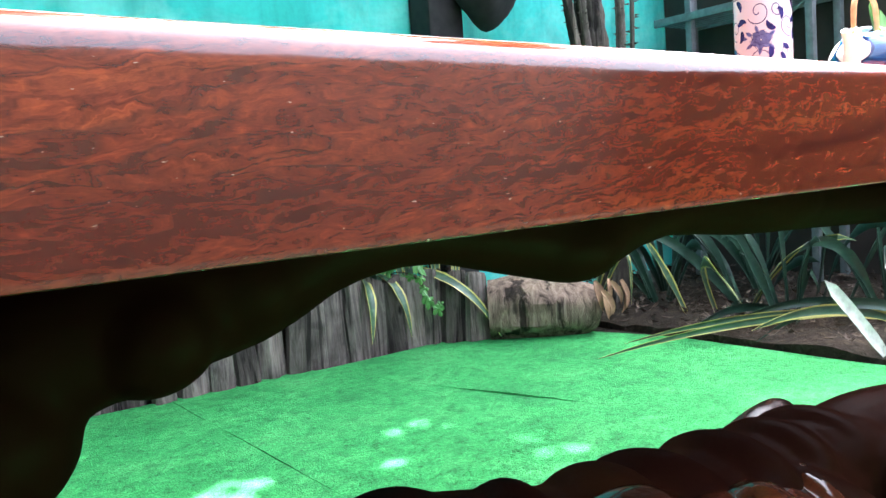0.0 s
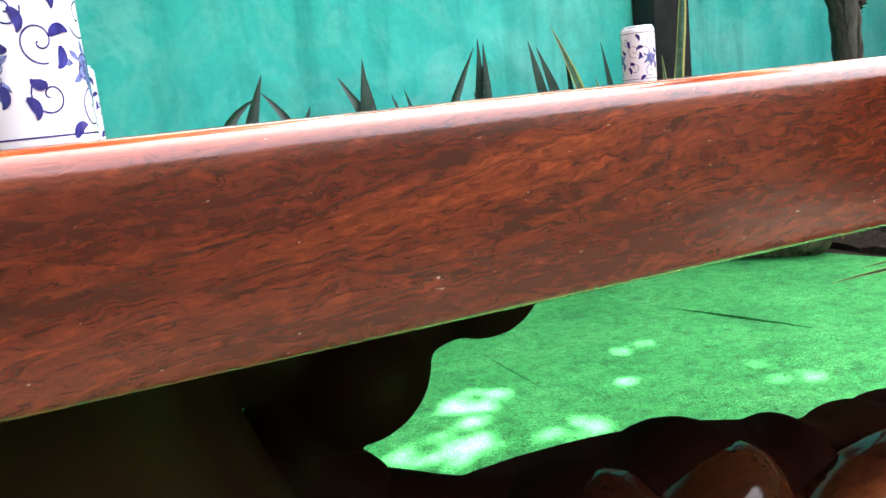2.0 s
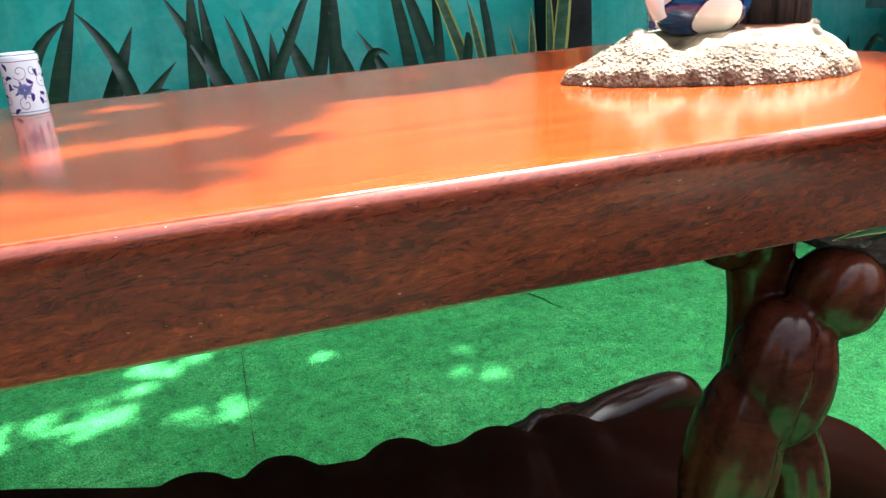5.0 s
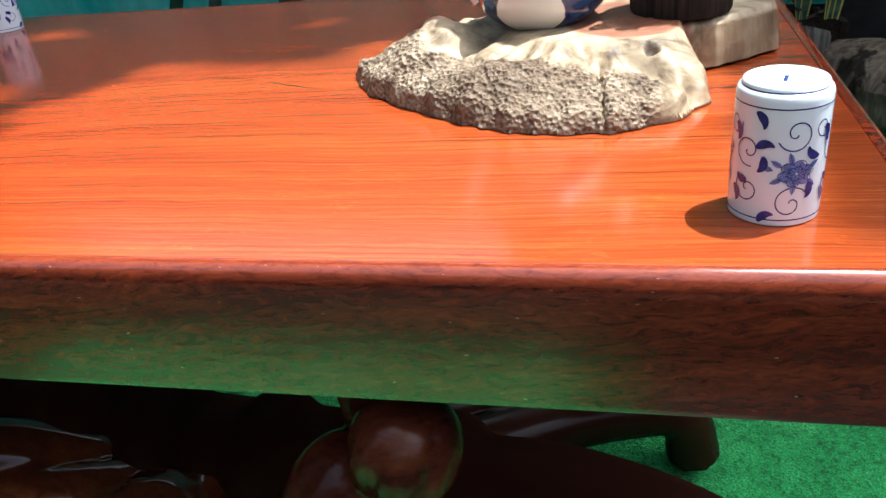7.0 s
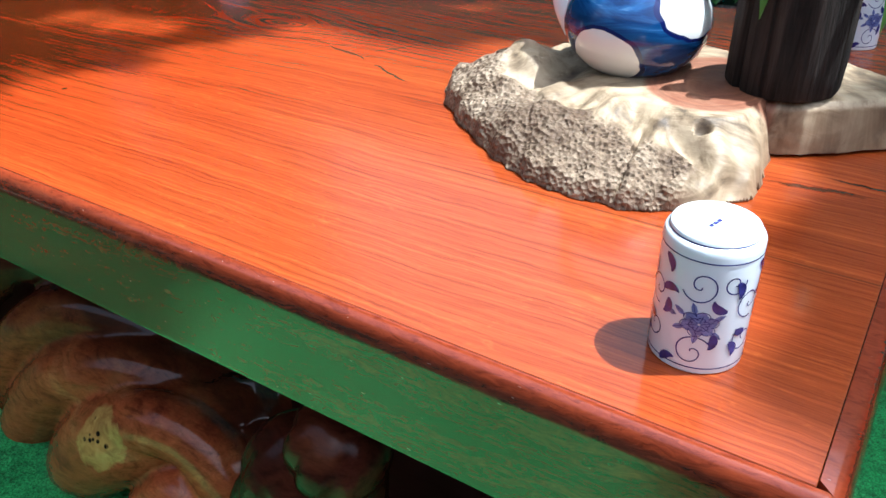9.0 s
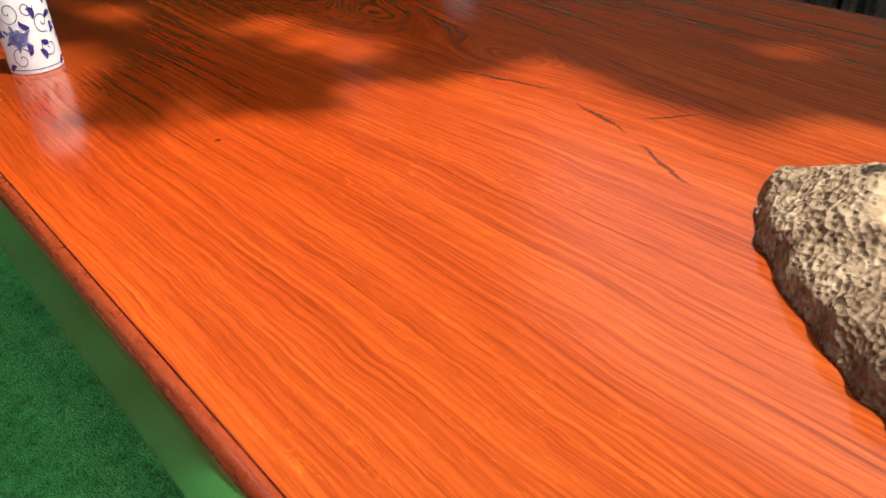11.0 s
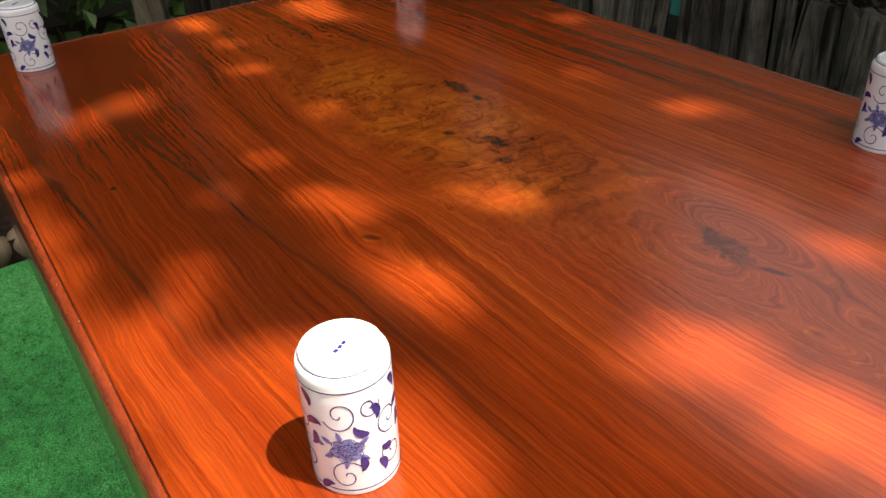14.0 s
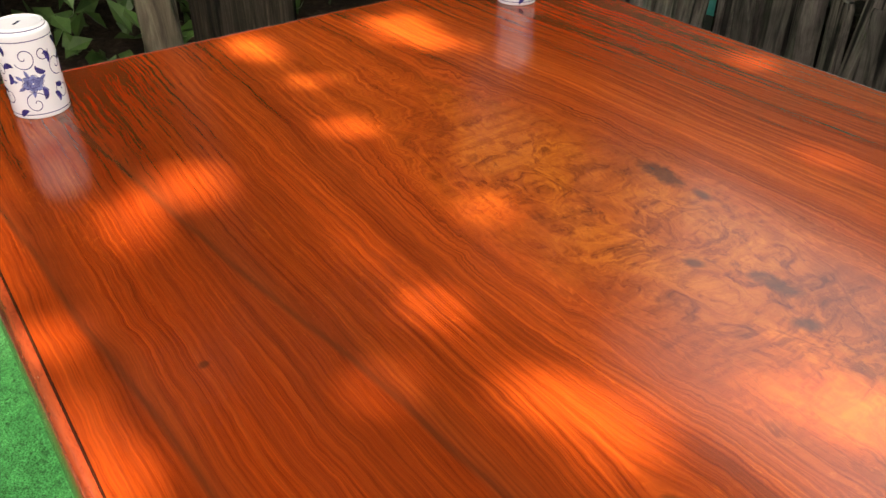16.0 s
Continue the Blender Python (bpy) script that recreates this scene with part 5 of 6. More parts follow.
def log_fence(path, label, seed, height=1.0, dark=False):
    rnd = random.Random(seed)
    fence = thing("log_edging", label, "fence")
    pts = curve_points(path, 200)
    run, last = 0.0, None
    step = 0.0
    for p in pts:
        q = Vector((p[0], p[1], 0))
        if last is not None:
            run += (q - last).length
        last = q
        if run >= step:
            w = rnd.uniform(0.8, 1.35)
            ob = new("log", rnd.choice(LOG_MESHES))
            ob.parent = fence
            ob.matrix_basis = pose(q.x, q.y + rnd.uniform(-0.012, 0.012), 0, rnd.uniform(-3, 3), rnd.uniform(-4, 4), rnd.uniform(-40, 40)) @ Matrix.Diagonal((w, w, height * rnd.uniform(0.88, 1.12), 1))
            step = run + 0.088 * w
    return fence


def bed(name, lo, hi, z, amp, label):
    bm = bmesh.new()
    nx, ny = max(4, int((hi[0] - lo[0]) / 0.06)), max(4, int((hi[1] - lo[1]) / 0.06))
    rows = [[bm.verts.new((lo[0] + (hi[0] - lo[0]) * i / nx, lo[1] + (hi[1] - lo[1]) * j / ny, 0)) for i in range(nx + 1)] for j in range(ny + 1)]
    for a, b in zip(rows, rows[1:]):
        for i in range(nx):
            bm.faces.new((a[i], a[i + 1], b[i + 1], b[i]))
    for v in bm.verts:
        v.co.z = z + amp * noise.fractal(v.co * 4, 1.0, 2.0, 4)
    r = bmesh.ops.extrude_edge_only(bm, edges=[e for e in bm.edges if e.is_boundary])
    for v in r["geom"]:
        if isinstance(v, bmesh.types.BMVert):
            v.co.z = -0.04
    return tagged(link(name, bm, M_SOIL), label, "soil", kind="structure")


bed("bed_soil", (-2.95, 2.63), (0.60, 2.94), 0.25, 0.03, "raised dark soil behind the log edging")
bed("bed_soil", (0.94, -2.2), (2.62, 2.94), 0.035, 0.03, "low dark soil bed with leaf litter")
bed("bed_soil", (-4.9, -3.2), (-2.9, 2.5), 0.04, 0.03, "dark soil bed under the trees")
# next south bed is unseen, added dark so the slab edge reflects less light
bed("bed_soil", (-2.88, -3.18), (0.92, -0.97), 0.005, 0.02, "unseen dark soil added beyond the turf to darken reflections")
bed("bed_soil", (0.70, 1.66), (0.95, 2.24), 0.001, 0.004, "thin spilled soil at the carpet edge")
bed("bed_soil", (0.61, 2.38), (0.93, 2.94), 0.05, 0.02, "dark soil corner by the stump")


def litter(name, lo, hi, z, n, seed, mat, label, size=(0.03, 0.07)):
    """Loose fallen leaves as one sheet of many curled blades."""
    rnd = random.Random(seed)
    bm = bmesh.new()
    for _ in range(n):
        l = rnd.uniform(*size)
        w = l * rnd.uniform(0.28, 0.45)
        m = pose(rnd.uniform(lo[0], hi[0]), rnd.uniform(lo[1], hi[1]), z + rnd.uniform(0.0, 0.035), rnd.uniform(-35, 35), rnd.uniform(-35, 35), rnd.uniform(0, 360))
        c = rnd.uniform(0.1, 0.4) * w
        q = [bm.verts.new(m @ Vector(p)) for p in ((-l / 2, 0, c), (-l / 6, w / 2, c * 0.5), (l / 5, w / 2, c * 0.4), (l / 2, 0, c), (l / 5, -w / 2, c * 0.4), (-l / 6, -w / 2, c * 0.5), (0, 0, -c))]
        for i in range(6):
            bm.faces.new((q[i], q[(i + 1) % 6], q[6]))
    return tagged(link(name, bm, mat, smooth=False), label, "leaves", kind="stuff")


litter("leaf_litter", (0.95, 0.2), (2.6, 2.9), 0.045, 1700, 3, M_LITTER, "dull brown fallen leaves on the bed", (0.02, 0.05))
litter("leaf_litter", (-2.9, 2.55), (0.5, 2.9), 0.27, 700, 4, M_LITTER, "dry brown fallen leaves behind the logs")


def snake_plant(leaves, label, yellow=False, group="snake plants"):
    plant = thing("snake_plant", label, "plant", group)
    for base, tip, w, bend in leaves:
        part("leaf", blade(base, tip, w * 0.95, bend, 12, 0.75, 0.35, (0.15, -1, 0), 0.10), M_SNAKE_EDGE if yellow else M_SNAKE, plant)
    return plant


def wall_leaf(tx, tz, bx, bz, w=0.055, y=2.69, fold=0.0):
    """A leaf behind the table: its tip, and where its blade passes lower down, carried on to the soil."""
    k = (0.26 - tz) / (bz - tz)
    x = tx + (bx - tx) * k
    x = max(min(x, bx + 0.16), bx - 0.16)
    return ((x, y - 0.02, 0.24), (tx, y + 0.03, tz), w, ((bx - (tx + x) / 2) * 0.35, -0.02 + fold, 0.02))


snake_plant([wall_leaf(-1.27, 0.965, -1.40, 0.566, 0.075), wall_leaf(-1.10, 0.83, -1.21, 0.59, 0.08), wall_leaf(-0.966, 0.69, -1.17, 0.565, 0.06, 2.66), wall_leaf(-1.36, 0.70, -1.42, 0.50, 0.06), ((-1.14, 2.66, 0.24), (-1.29, 2.70, 0.90), 0.06, (0.07, -0.03, 0.05))], "dark green snake plant with broken leaf tips by the wall")
snake_plant([wall_leaf(-0.98, 0.93, -0.80, 0.554, 0.075), wall_leaf(-0.87, 0.99, -0.90, 0.563, 0.075), wall_leaf(-0.845, 0.95, -0.83, 0.666, 0.065, 2.76), wall_leaf(-0.765, 0.845, -0.69, 0.567, 0.055)], "tall dark green snake plant against the teal wall")
snake_plant([wall_leaf(-0.38, 1.00, -0.60, 0.70, 0.055), wall_leaf(-0.551, 0.78, -0.474, 0.558, 0.08), wall_leaf(-0.335, 1.02, -0.365, 0.56, 0.065), wall_leaf(-0.60, 0.76, -0.60, 0.55, 0.075), wall_leaf(-0.40, 0.82, -0.31, 0.56, 0.06)], "dark green snake plant with crossing leaves")
snake_plant([wall_leaf(-0.261, 0.74, -0.145, 0.564, 0.05), wall_leaf(-0.12, 1.01, -0.06, 0.568, 0.07), wall_leaf(-0.08, 0.98, 0.03, 0.561, 0.075), wall_leaf(-0.20, 0.66, -0.22, 0.5, 0.05)], "dark snake plant with leaning leaves by the wall")
snake_plant([wall_leaf(0.00, 1.06, 0.165, 0.565, 0.06), wall_leaf(0.21, 0.83, 0.25, 0.565, 0.05), wall_leaf(0.391, 0.70, 0.406, 0.572, 0.035), wall_leaf(0.494, 0.77, 0.478, 0.571, 0.05)], "snake plant with yellow leaf margins by the wall", True)
snake_plant([wall_leaf(0.72, 1.36, 0.60, 0.62, 0.075, 2.66), wall_leaf(0.56, 0.90, 0.545, 0.577, 0.05, 2.66)], "tall snake plant in front of the black post", True)
snake_plant([((-1.45, 2.66, 0.24), (-1.30, 2.72, 0.88), 0.06, (-0.10, -0.02, 0.10)), ((-1.22, 2.62, 0.24), (-1.00, 2.60, 0.60), 0.05, (-0.04, -0.02, 0.10))], "dark snake plant with bent and broken leaves", False)
snake_plant([((-0.56, 2.66, 0.24), (-0.36, 2.72, 1.04), 0.06, (0.05, 0, 0.03)), ((-0.64, 2.68, 0.24), (-0.70, 2.74, 0.86), 0.05, (0.03, 0, 0)), ((-0.30, 2.66, 0.24), (-0.16, 2.60, 0.64), 0.05, (-0.03, -0.02, 0.16))], "dark snake plant with leaning leaves of uneven height", False)
snake_plant([((0.02, 2.66, 0.24), (0.06, 2.72, 0.92), 0.055, (0.03, 0, 0.02)), ((0.10, 2.64, 0.24), (0.16, 2.60, 0.70), 0.05, (0.03, -0.02, 0.12)), ((0.30, 2.66, 0.24), (0.25, 2.72, 0.98), 0.05, (0.02, 0, 0))], "dark snake plant with upright leaves by the wall", False)
snake_plant([wall_leaf(-1.9, 0.65, -1.95, 0.5, 0.06), wall_leaf(-1.78, 0.55, -1.80, 0.4, 0.06)], "short dark green snake plant behind the logs")

log_fence(((-2.85, 2.57), (-2.0, 2.57), (-0.96, 2.565)), "row of weathered grey upright half logs edging the bed", 11)
log_fence(((-0.90, 2.51), (-0.4, 2.51), (0.0, 2.53), (0.28, 2.47), (0.50, 2.34)), "row of grey upright half logs with hanging leaves", 12)
log_fence(((-2.93, 2.45), (-2.95, 1.6), (-2.93, 0.55)), "row of dark upright logs edging the shaded bed", 13, 1.15)


def ivy_leaf(m, size):
    bm = bmesh.new()
    pts = []
    for k in range(30):
        a = 2 * math.pi * k / 30
        r = size * (0.52 + 0.44 * abs(math.cos(2.5 * a)) ** 0.9 + 0.06 * math.cos(15 * a)) * (1.0 + 0.22 * math.cos(a)) * (0.45 if abs(a - math.pi) < 0.15 else 1.0)
        pts.append(bm.verts.new(m @ Vector((r * math.sin(a), -r * math.cos(a), 0.10 * r * math.cos(3 * a)))))
    c = bm.verts.new(m @ Vector((0, 0, 0.012)))
    for k in range(30):
        bm.faces.new((pts[k], pts[(k + 1) % 30], c))
    r = bmesh.ops.extrude_face_region(bm, geom=bm.faces[:])
    shift = m.to_3x3() @ Vector((0, 0, 0.001))
    for v in r["geom"]:
        if isinstance(v, bmesh.types.BMVert):
            v.co += shift
    return bm


def creeper(path, n, size, seed, label, mat=M_IVY):
    rnd = random.Random(seed)
    plant = thing("creeper", label, "plant", "creepers")
    bm = bmesh.new()
    tube(bm, [(*p, 0.0025) for p in path], 30, 6)
    part("stem", bm, M_BARK, plant)
    c = curve_points(path, n)
    for p in c:
        m = pose(p[0] + rnd.uniform(-0.03, 0.03), p[1] - rnd.uniform(0.01, 0.035), p[2] + rnd.uniform(-0.02, 0.02), rnd.uniform(55, 95), rnd.uniform(-25, 25), rnd.uniform(-30, 30))
        part("leaf", ivy_leaf(m, size * rnd.uniform(0.7, 1.2)), mat, plant)
    return plant


creeper(((0.10, 2.55, 0.34), (0.17, 2.46, 0.32), (0.21, 2.42, 0.22), (0.26, 2.40, 0.16)), 9, 0.030, 1, "light green lobed creeper hanging over the logs")
creeper(((-0.30, 2.58, 0.36), (-0.1, 2.52, 0.37), (0.05, 2.50, 0.36)), 9, 0.028, 2, "small creeper leaves along the log tops")
creeper(((0.02, 2.60, 0.42), (0.08, 2.52, 0.44), (0.16, 2.48, 0.38)), 6, 0.055, 3, "large lobed green leaves over the log edging")
creeper(((-0.75, 2.62, 0.36), (-0.6, 2.58, 0.38), (-0.45, 2.56, 0.36)), 7, 0.035, 4, "fresh green fern-like leaves behind the logs")

# hanging yellow-edged leaves over the logs, and the stump at the corner
snake_plant([((-0.02, 2.58, 0.34), (-0.08, 2.42, 0.07), 0.055, (0, -0.05, 0.06)), ((0.06, 2.58, 0.34), (0.11, 2.41, 0.07), 0.050, (0, -0.05, 0.06)), ((0.22, 2.50, 0.34), (0.47, 2.25, 0.02), 0.045, (0, -0.05, 0.06)), ((0.05, 2.6, 0.34), (0.34, 2.46, 0.50), 0.045, (0, 0, 0.04)), ((-0.05, 2.6, 0.34), (-0.22, 2.52, 0.42), 0.045, (0, 0, 0.08))], "yellow-edged snake plant drooping over the logs", True, "low snake plants")


def stump():
    ob = thing("log_stump", "short thick split log, pale and charred, lying by the bed", "log")
    bm = bmesh.new()
    tube(bm, [(0.50, 2.36, 0.13, 0.135), (0.60, 2.27, 0.13, 0.14), (0.72, 2.17, 0.12, 0.135), (0.82, 2.08, 0.11, 0.115), (0.86, 2.05, 0.10, 0.085)], 24, 28, lambda f, t: 1 + 0.10 * noise.noise((math.cos(t) * 2, math.sin(t) * 2, f * 3)) + 0.05 * noise.noise((math.cos(t) * 8, math.sin(t) * 8, f * 4)))
    part("trunk_piece", bm, M_STUMP, ob)
    return ob


stump()
dead = thing("dead_leaf_cluster", "cluster of curled dry brown leaves hanging by the stump", "leaves")
rnd = random.Random(9)
for k in range(11):
    x = 0.84 + rnd.uniform(-0.08, 0.10)
    y = 2.00 + rnd.uniform(-0.05, 0.06)
    z = rnd.uniform(0.17, 0.27)
    part("dry_leaf", blade((x, y, z), (x + rnd.uniform(-0.04, 0.04), y - 0.02, z - rnd.uniform(0.10, 0.17)), 0.035, (rnd.uniform(-0.02, 0.02), -0.02, 0), 7, 0.8, 0.7), M_DRY, dead)

# long leaves of the low bed, some lying on the turf
snake_plant([((1.48, 1.02, 0.10), (0.44, 1.676, 0.014), 0.034, (0.02, 0.05, 0.03)), ((1.52, 1.10, 0.06), (0.62, 1.70, 0.035), 0.034, (0.0, 0, 0.05)), ((1.45, 1.05, 0.05), (0.85, 1.30, 0.09), 0.05, (0, 0, 0.06))], "long dull green snake plant leaves sprawling onto the turf", True, "low snake plants")
snake_plant([((1.30, 1.75, 0.05), (0.98, 1.42, 0.16), 0.055, (-0.08, 0.05, 0.20)), ((1.22, 1.85, 0.05), (1.05, 1.95, 0.42), 0.05, (0, 0, 0.03)), ((1.35, 1.62, 0.05), (1.45, 1.20, 0.36), 0.06, (0, 0, 0.12))], "arching yellow-edged snake plant in the low bed", True, "low snake plants")
snake_plant([((1.75, 1.5, 0.05), (1.35, 1.0, 0.40), 0.06, (0, 0, 0.16)), ((1.8, 1.4, 0.05), (1.9, 1.1, 0.62), 0.06, (0, 0, 0.06)), ((1.7, 1.2, 0.05), (1.12, 0.95, 0.30), 0.055, (0, 0, 0.14)), ((1.9, 1.6, 0.05), (1.6, 1.3, 0.60), 0.06, (0, 0, 0.1))], "dense dark snake plant with arching leaves", False, "low snake plants")
snake_plant([((1.05, 2.25, 0.05), (0.96, 2.05, 0.40), 0.05, (0.02, 0, 0.05)), ((1.02, 2.2, 0.05), (1.03, 2.0, 0.10), 0.04, (0.03, -0.05, 0.25)), ((1.1, 2.3, 0.05), (1.22, 2.2, 0.46), 0.05, (0, 0, 0.03))], "yellow-edged snake plant behind the stump", True, "low snake plants")
rnd = random.Random(31)
for k, (x, y) in enumerate(((1.30, 1.40), (1.55, 1.75), (1.62, 1.15), (1.95, 1.9), (1.45, 2.15), (1.75, 2.35))):
    leaves = []
    for j in range(7):
        a = rnd.uniform(0, 2 * math.pi)
        out = rnd.uniform(0.18, 0.55)
        leaves.append(((x + 0.05 * math.cos(a), y + 0.05 * math.sin(a), 0.04), (x + out * math.cos(a) - 0.12, y + out * math.sin(a) - 0.06, rnd.uniform(0.16, 0.60)), rnd.uniform(0.045, 0.065), (0, 0, rnd.uniform(0.05, 0.22))))
    snake_plant(leaves, "dense dark snake plant with long arching leaves", False, "low snake plants")
snake_plant([((1.50, 0.98, 0.06), (0.92, 1.33, 0.03), 0.045, (0, 0, 0.10)), ((1.55, 1.05, 0.06), (0.95, 1.50, 0.05), 0.040, (0, 0.03, 0.08)), ((1.40, 1.50, 0.05), (0.90, 1.62, 0.03), 0.038, (0, 0, 0.06))], "limp dark snake plant leaves lying at the turf edge", False, "low snake plants")
fallen = thing("bleached_leaf", "bleached grey dead leaf leaning at the bed edge", "leaf")
part("leaf_blade", blade((0.985, 0.88, 0.012), (0.80, 1.0, 0.30), 0.055, (0.01, 0, 0.0), 8, 0.2, 0.3), M_PALE_LEAF, fallen)

# ---- black post, thorny tree, rack ----
bm = bmesh.new()
box(bm, (0.60, 2.78, 0.0), (0.81, 2.94, 2.45), 0.012)
bmesh.ops.subdivide_edges(bm, edges=bm.edges[:], cuts=3)
jitter(bm, 0.012, 4)
post = tagged(link("timber_post", bm, M_BLACK), "thick blackened timber post at the wall", "post")
bm = bmesh.new()
bmesh.ops.create_icosphere(bm, subdivisions=3, radius=1, matrix=pose(0.90, 2.70, 1.62) @ Matrix.Diagonal((0.18, 0.12, 0.18, 1)))
jitter(bm, 0.05, 5)
hang = tagged(link("hanging_root_ball", bm, M_BLACK), "dark root ball hung beside the black post", "root ball")
bm = bmesh.new()
tube(bm, [(0.90, 2.70, 1.74, 0.006), (0.86, 2.73, 2.1, 0.006), (0.80, 2.78, 2.3, 0.006)], 10, 6)
part("cord", bm, M_BLACK, hang)


def thorny_tree():
    tree = thing("thorny_tree", "knobbly grey tree with thorny upright stems by the wall", "tree")
    rnd = random.Random(5)
    bm = bmesh.new()
    tube(bm, [(1.27, 2.30, 0.0, 0.085), (1.28, 2.30, 0.5, 0.068), (1.27, 2.30, 0.9, 0.062), (1.22, 2.31, 1.25, 0.075), (1.20, 2.32, 1.6, 0.065), (1.18, 2.33, 2.1, 0.05)], 60, 18, lambda f, t: 1 + 0.13 * noise.noise((math.cos(t) * 2, math.sin(t) * 2, f * 16)) + 0.05 * math.sin(f * 90))
    part("trunk", bm, M_THORN, tree)
    for pts in (((1.25, 2.28, 1.05, 0.03), (1.12, 2.27, 1.15, 0.024), (1.04, 2.27, 1.35, 0.022), (0.98, 2.28, 1.8, 0.02)), ((1.22, 2.28, 1.15, 0.03), (1.10, 2.25, 1.30, 0.024), (1.06, 2.25, 1.8, 0.02)), ((1.30, 2.28, 1.10, 0.03), (1.36, 2.26, 1.3, 0.022), (1.36, 2.26, 1.9, 0.02)), ((1.32, 2.3, 1.0, 0.02), (1.48, 2.3, 1.2, 0.012), (1.52, 2.3, 1.9, 0.010))):
        bm = bmesh.new()
        tube(bm, list(pts), 40, 10, lambda f, t: 1 + 0.22 * max(0, math.sin(f * 120 + 3 * t)))
        for c in curve_points([p[:3] for p in pts], 22):
            for _ in range(4):
                turn = rnd.uniform(0, 360)
                out = pose(c[0], c[1], c[2] + rnd.uniform(-0.015, 0.015), 0, 0, turn) @ pose(0.026, 0, 0, 0, 90, 0)
                bmesh.ops.create_cone(bm, cap_ends=True, segments=6, radius1=0.006, radius2=0.0006, depth=0.022, matrix=out)
        part("stem", bm, M_THORN, tree, "thorny stem")
    return tree


thorny_tree()


def steel_rack():
    rack = thing("steel_rack", "grey slotted steel shelf rack against the wall", "rack")
    for x, y in ((2.25, 1.77), (2.25, 2.48), (2.54, 1.77), (2.54, 2.66)):
        bm = bmesh.new()
        box(bm, (x, y, 0.05), (x + 0.04, y + 0.04, 2.0), 0.003)
        part("post", bm, M_STEEL, rack)
    for z in (0.62, 1.10, 1.52):
        for x in (2.225, 2.585):
            bm = bmesh.new()
            box(bm, (x, 1.74, z), (x + 0.022, 2.72, z + 0.045), 0.003)
            part("shelf_lip", bm, M_STEEL, rack)
        for k in range(6):
            bm = bmesh.new()
            x = 2.25 + k * 0.056
            box(bm, (x, 1.74, z + 0.012), (x + 0.034, 2.72, z + 0.026), 0.002)
            part("shelf_slat", bm, M_STEEL, rack)
    bm = bmesh.new()
    tube(bm, [(2.27, 2.49, 1.12, 0.008), (2.27, 1.80, 1.50, 0.008)], 6, 8)
    part("brace", bm, M_STEEL, rack)
    return rack


steel_rack()

# ---- shade tree ----
OFF = Vector((SUN.x / SUN.z, SUN.y / SUN.z))
LIT = [
    (-1.89, 0.49, 0.10, 0.06), (-1.70, 0.30, 0.065, 0.05), (-1.93, 0.315, 0.09, 0.045), (-1.81, 0.31, 0.05, 0.04), (-1.695, 0.148, 0.065, 0.05), (-1.665, 0.088, 0.055, 0.04), (-1.60, 0.040, 0.055, 0.04),
    (-1.535, 0.196, 0.05, 0.035), (-1.415, 0.142, 0.045, 0.035), (-1.325, 0.227, 0.058, 0.045), (-1.26, 0.346, 0.055, 0.050), (-1.588, 0.734, 0.07, 0.04), (-1.39, 0.020, 0.06, 0.045), (-1.285, 0.071, 0.055, 0.04),
    (-1.17, 0.210, 0.065, 0.042), (-1.168, 0.121, 0.055, 0.04), (-1.19, 0.035, 0.07, 0.05), (-1.105, 0.512, 0.048, 0.028), (-1.005, 0.345, 0.045, 0.036), (-1.27, 0.632, 0.045, 0.035), (-1.444, 0.214, 0.04, 0.035),
    (-1.528, 0.32, 0.05, 0.04), (-0.995, 0.075, 0.10, 0.06), (-1.398, 0.612, 0.045, 0.030), (-0.985, 0.628, 0.085, 0.035), (-1.03, 0.50, 0.06, 0.025), (-0.950, 0.238, 0.032, 0.022), (-1.012, 0.292, 0.04, 0.04),
    (-0.885, 0.335, 0.065, 0.05), (-1.06, 0.10, 0.09, 0.07), (-0.20, 0.62, 0.06, 0.03), (-0.55, 0.62, 0.05, 0.03), (-1.2, 0.70, 0.05, 0.03),
    (-1.22, 1.43, 0.20, 0.05), (-1.02, 1.41, 0.14, 0.06), (-0.80, 1.66, 0.10, 0.05), (-0.23, 1.76, 0.06, 0.025), (-0.42, 1.52, 0.04, 0.03), (-0.09, 1.27, 0.07, 0.03), (-0.08, 1.42, 0.03, 0.03),
    (-0.08, 1.66, 0.03, 0.02), (-0.69, 1.35, 0.09, 0.05), (-1.4, 1.55, 0.06, 0.04), (-0.9, 1.52, 0.06, 0.03),
]


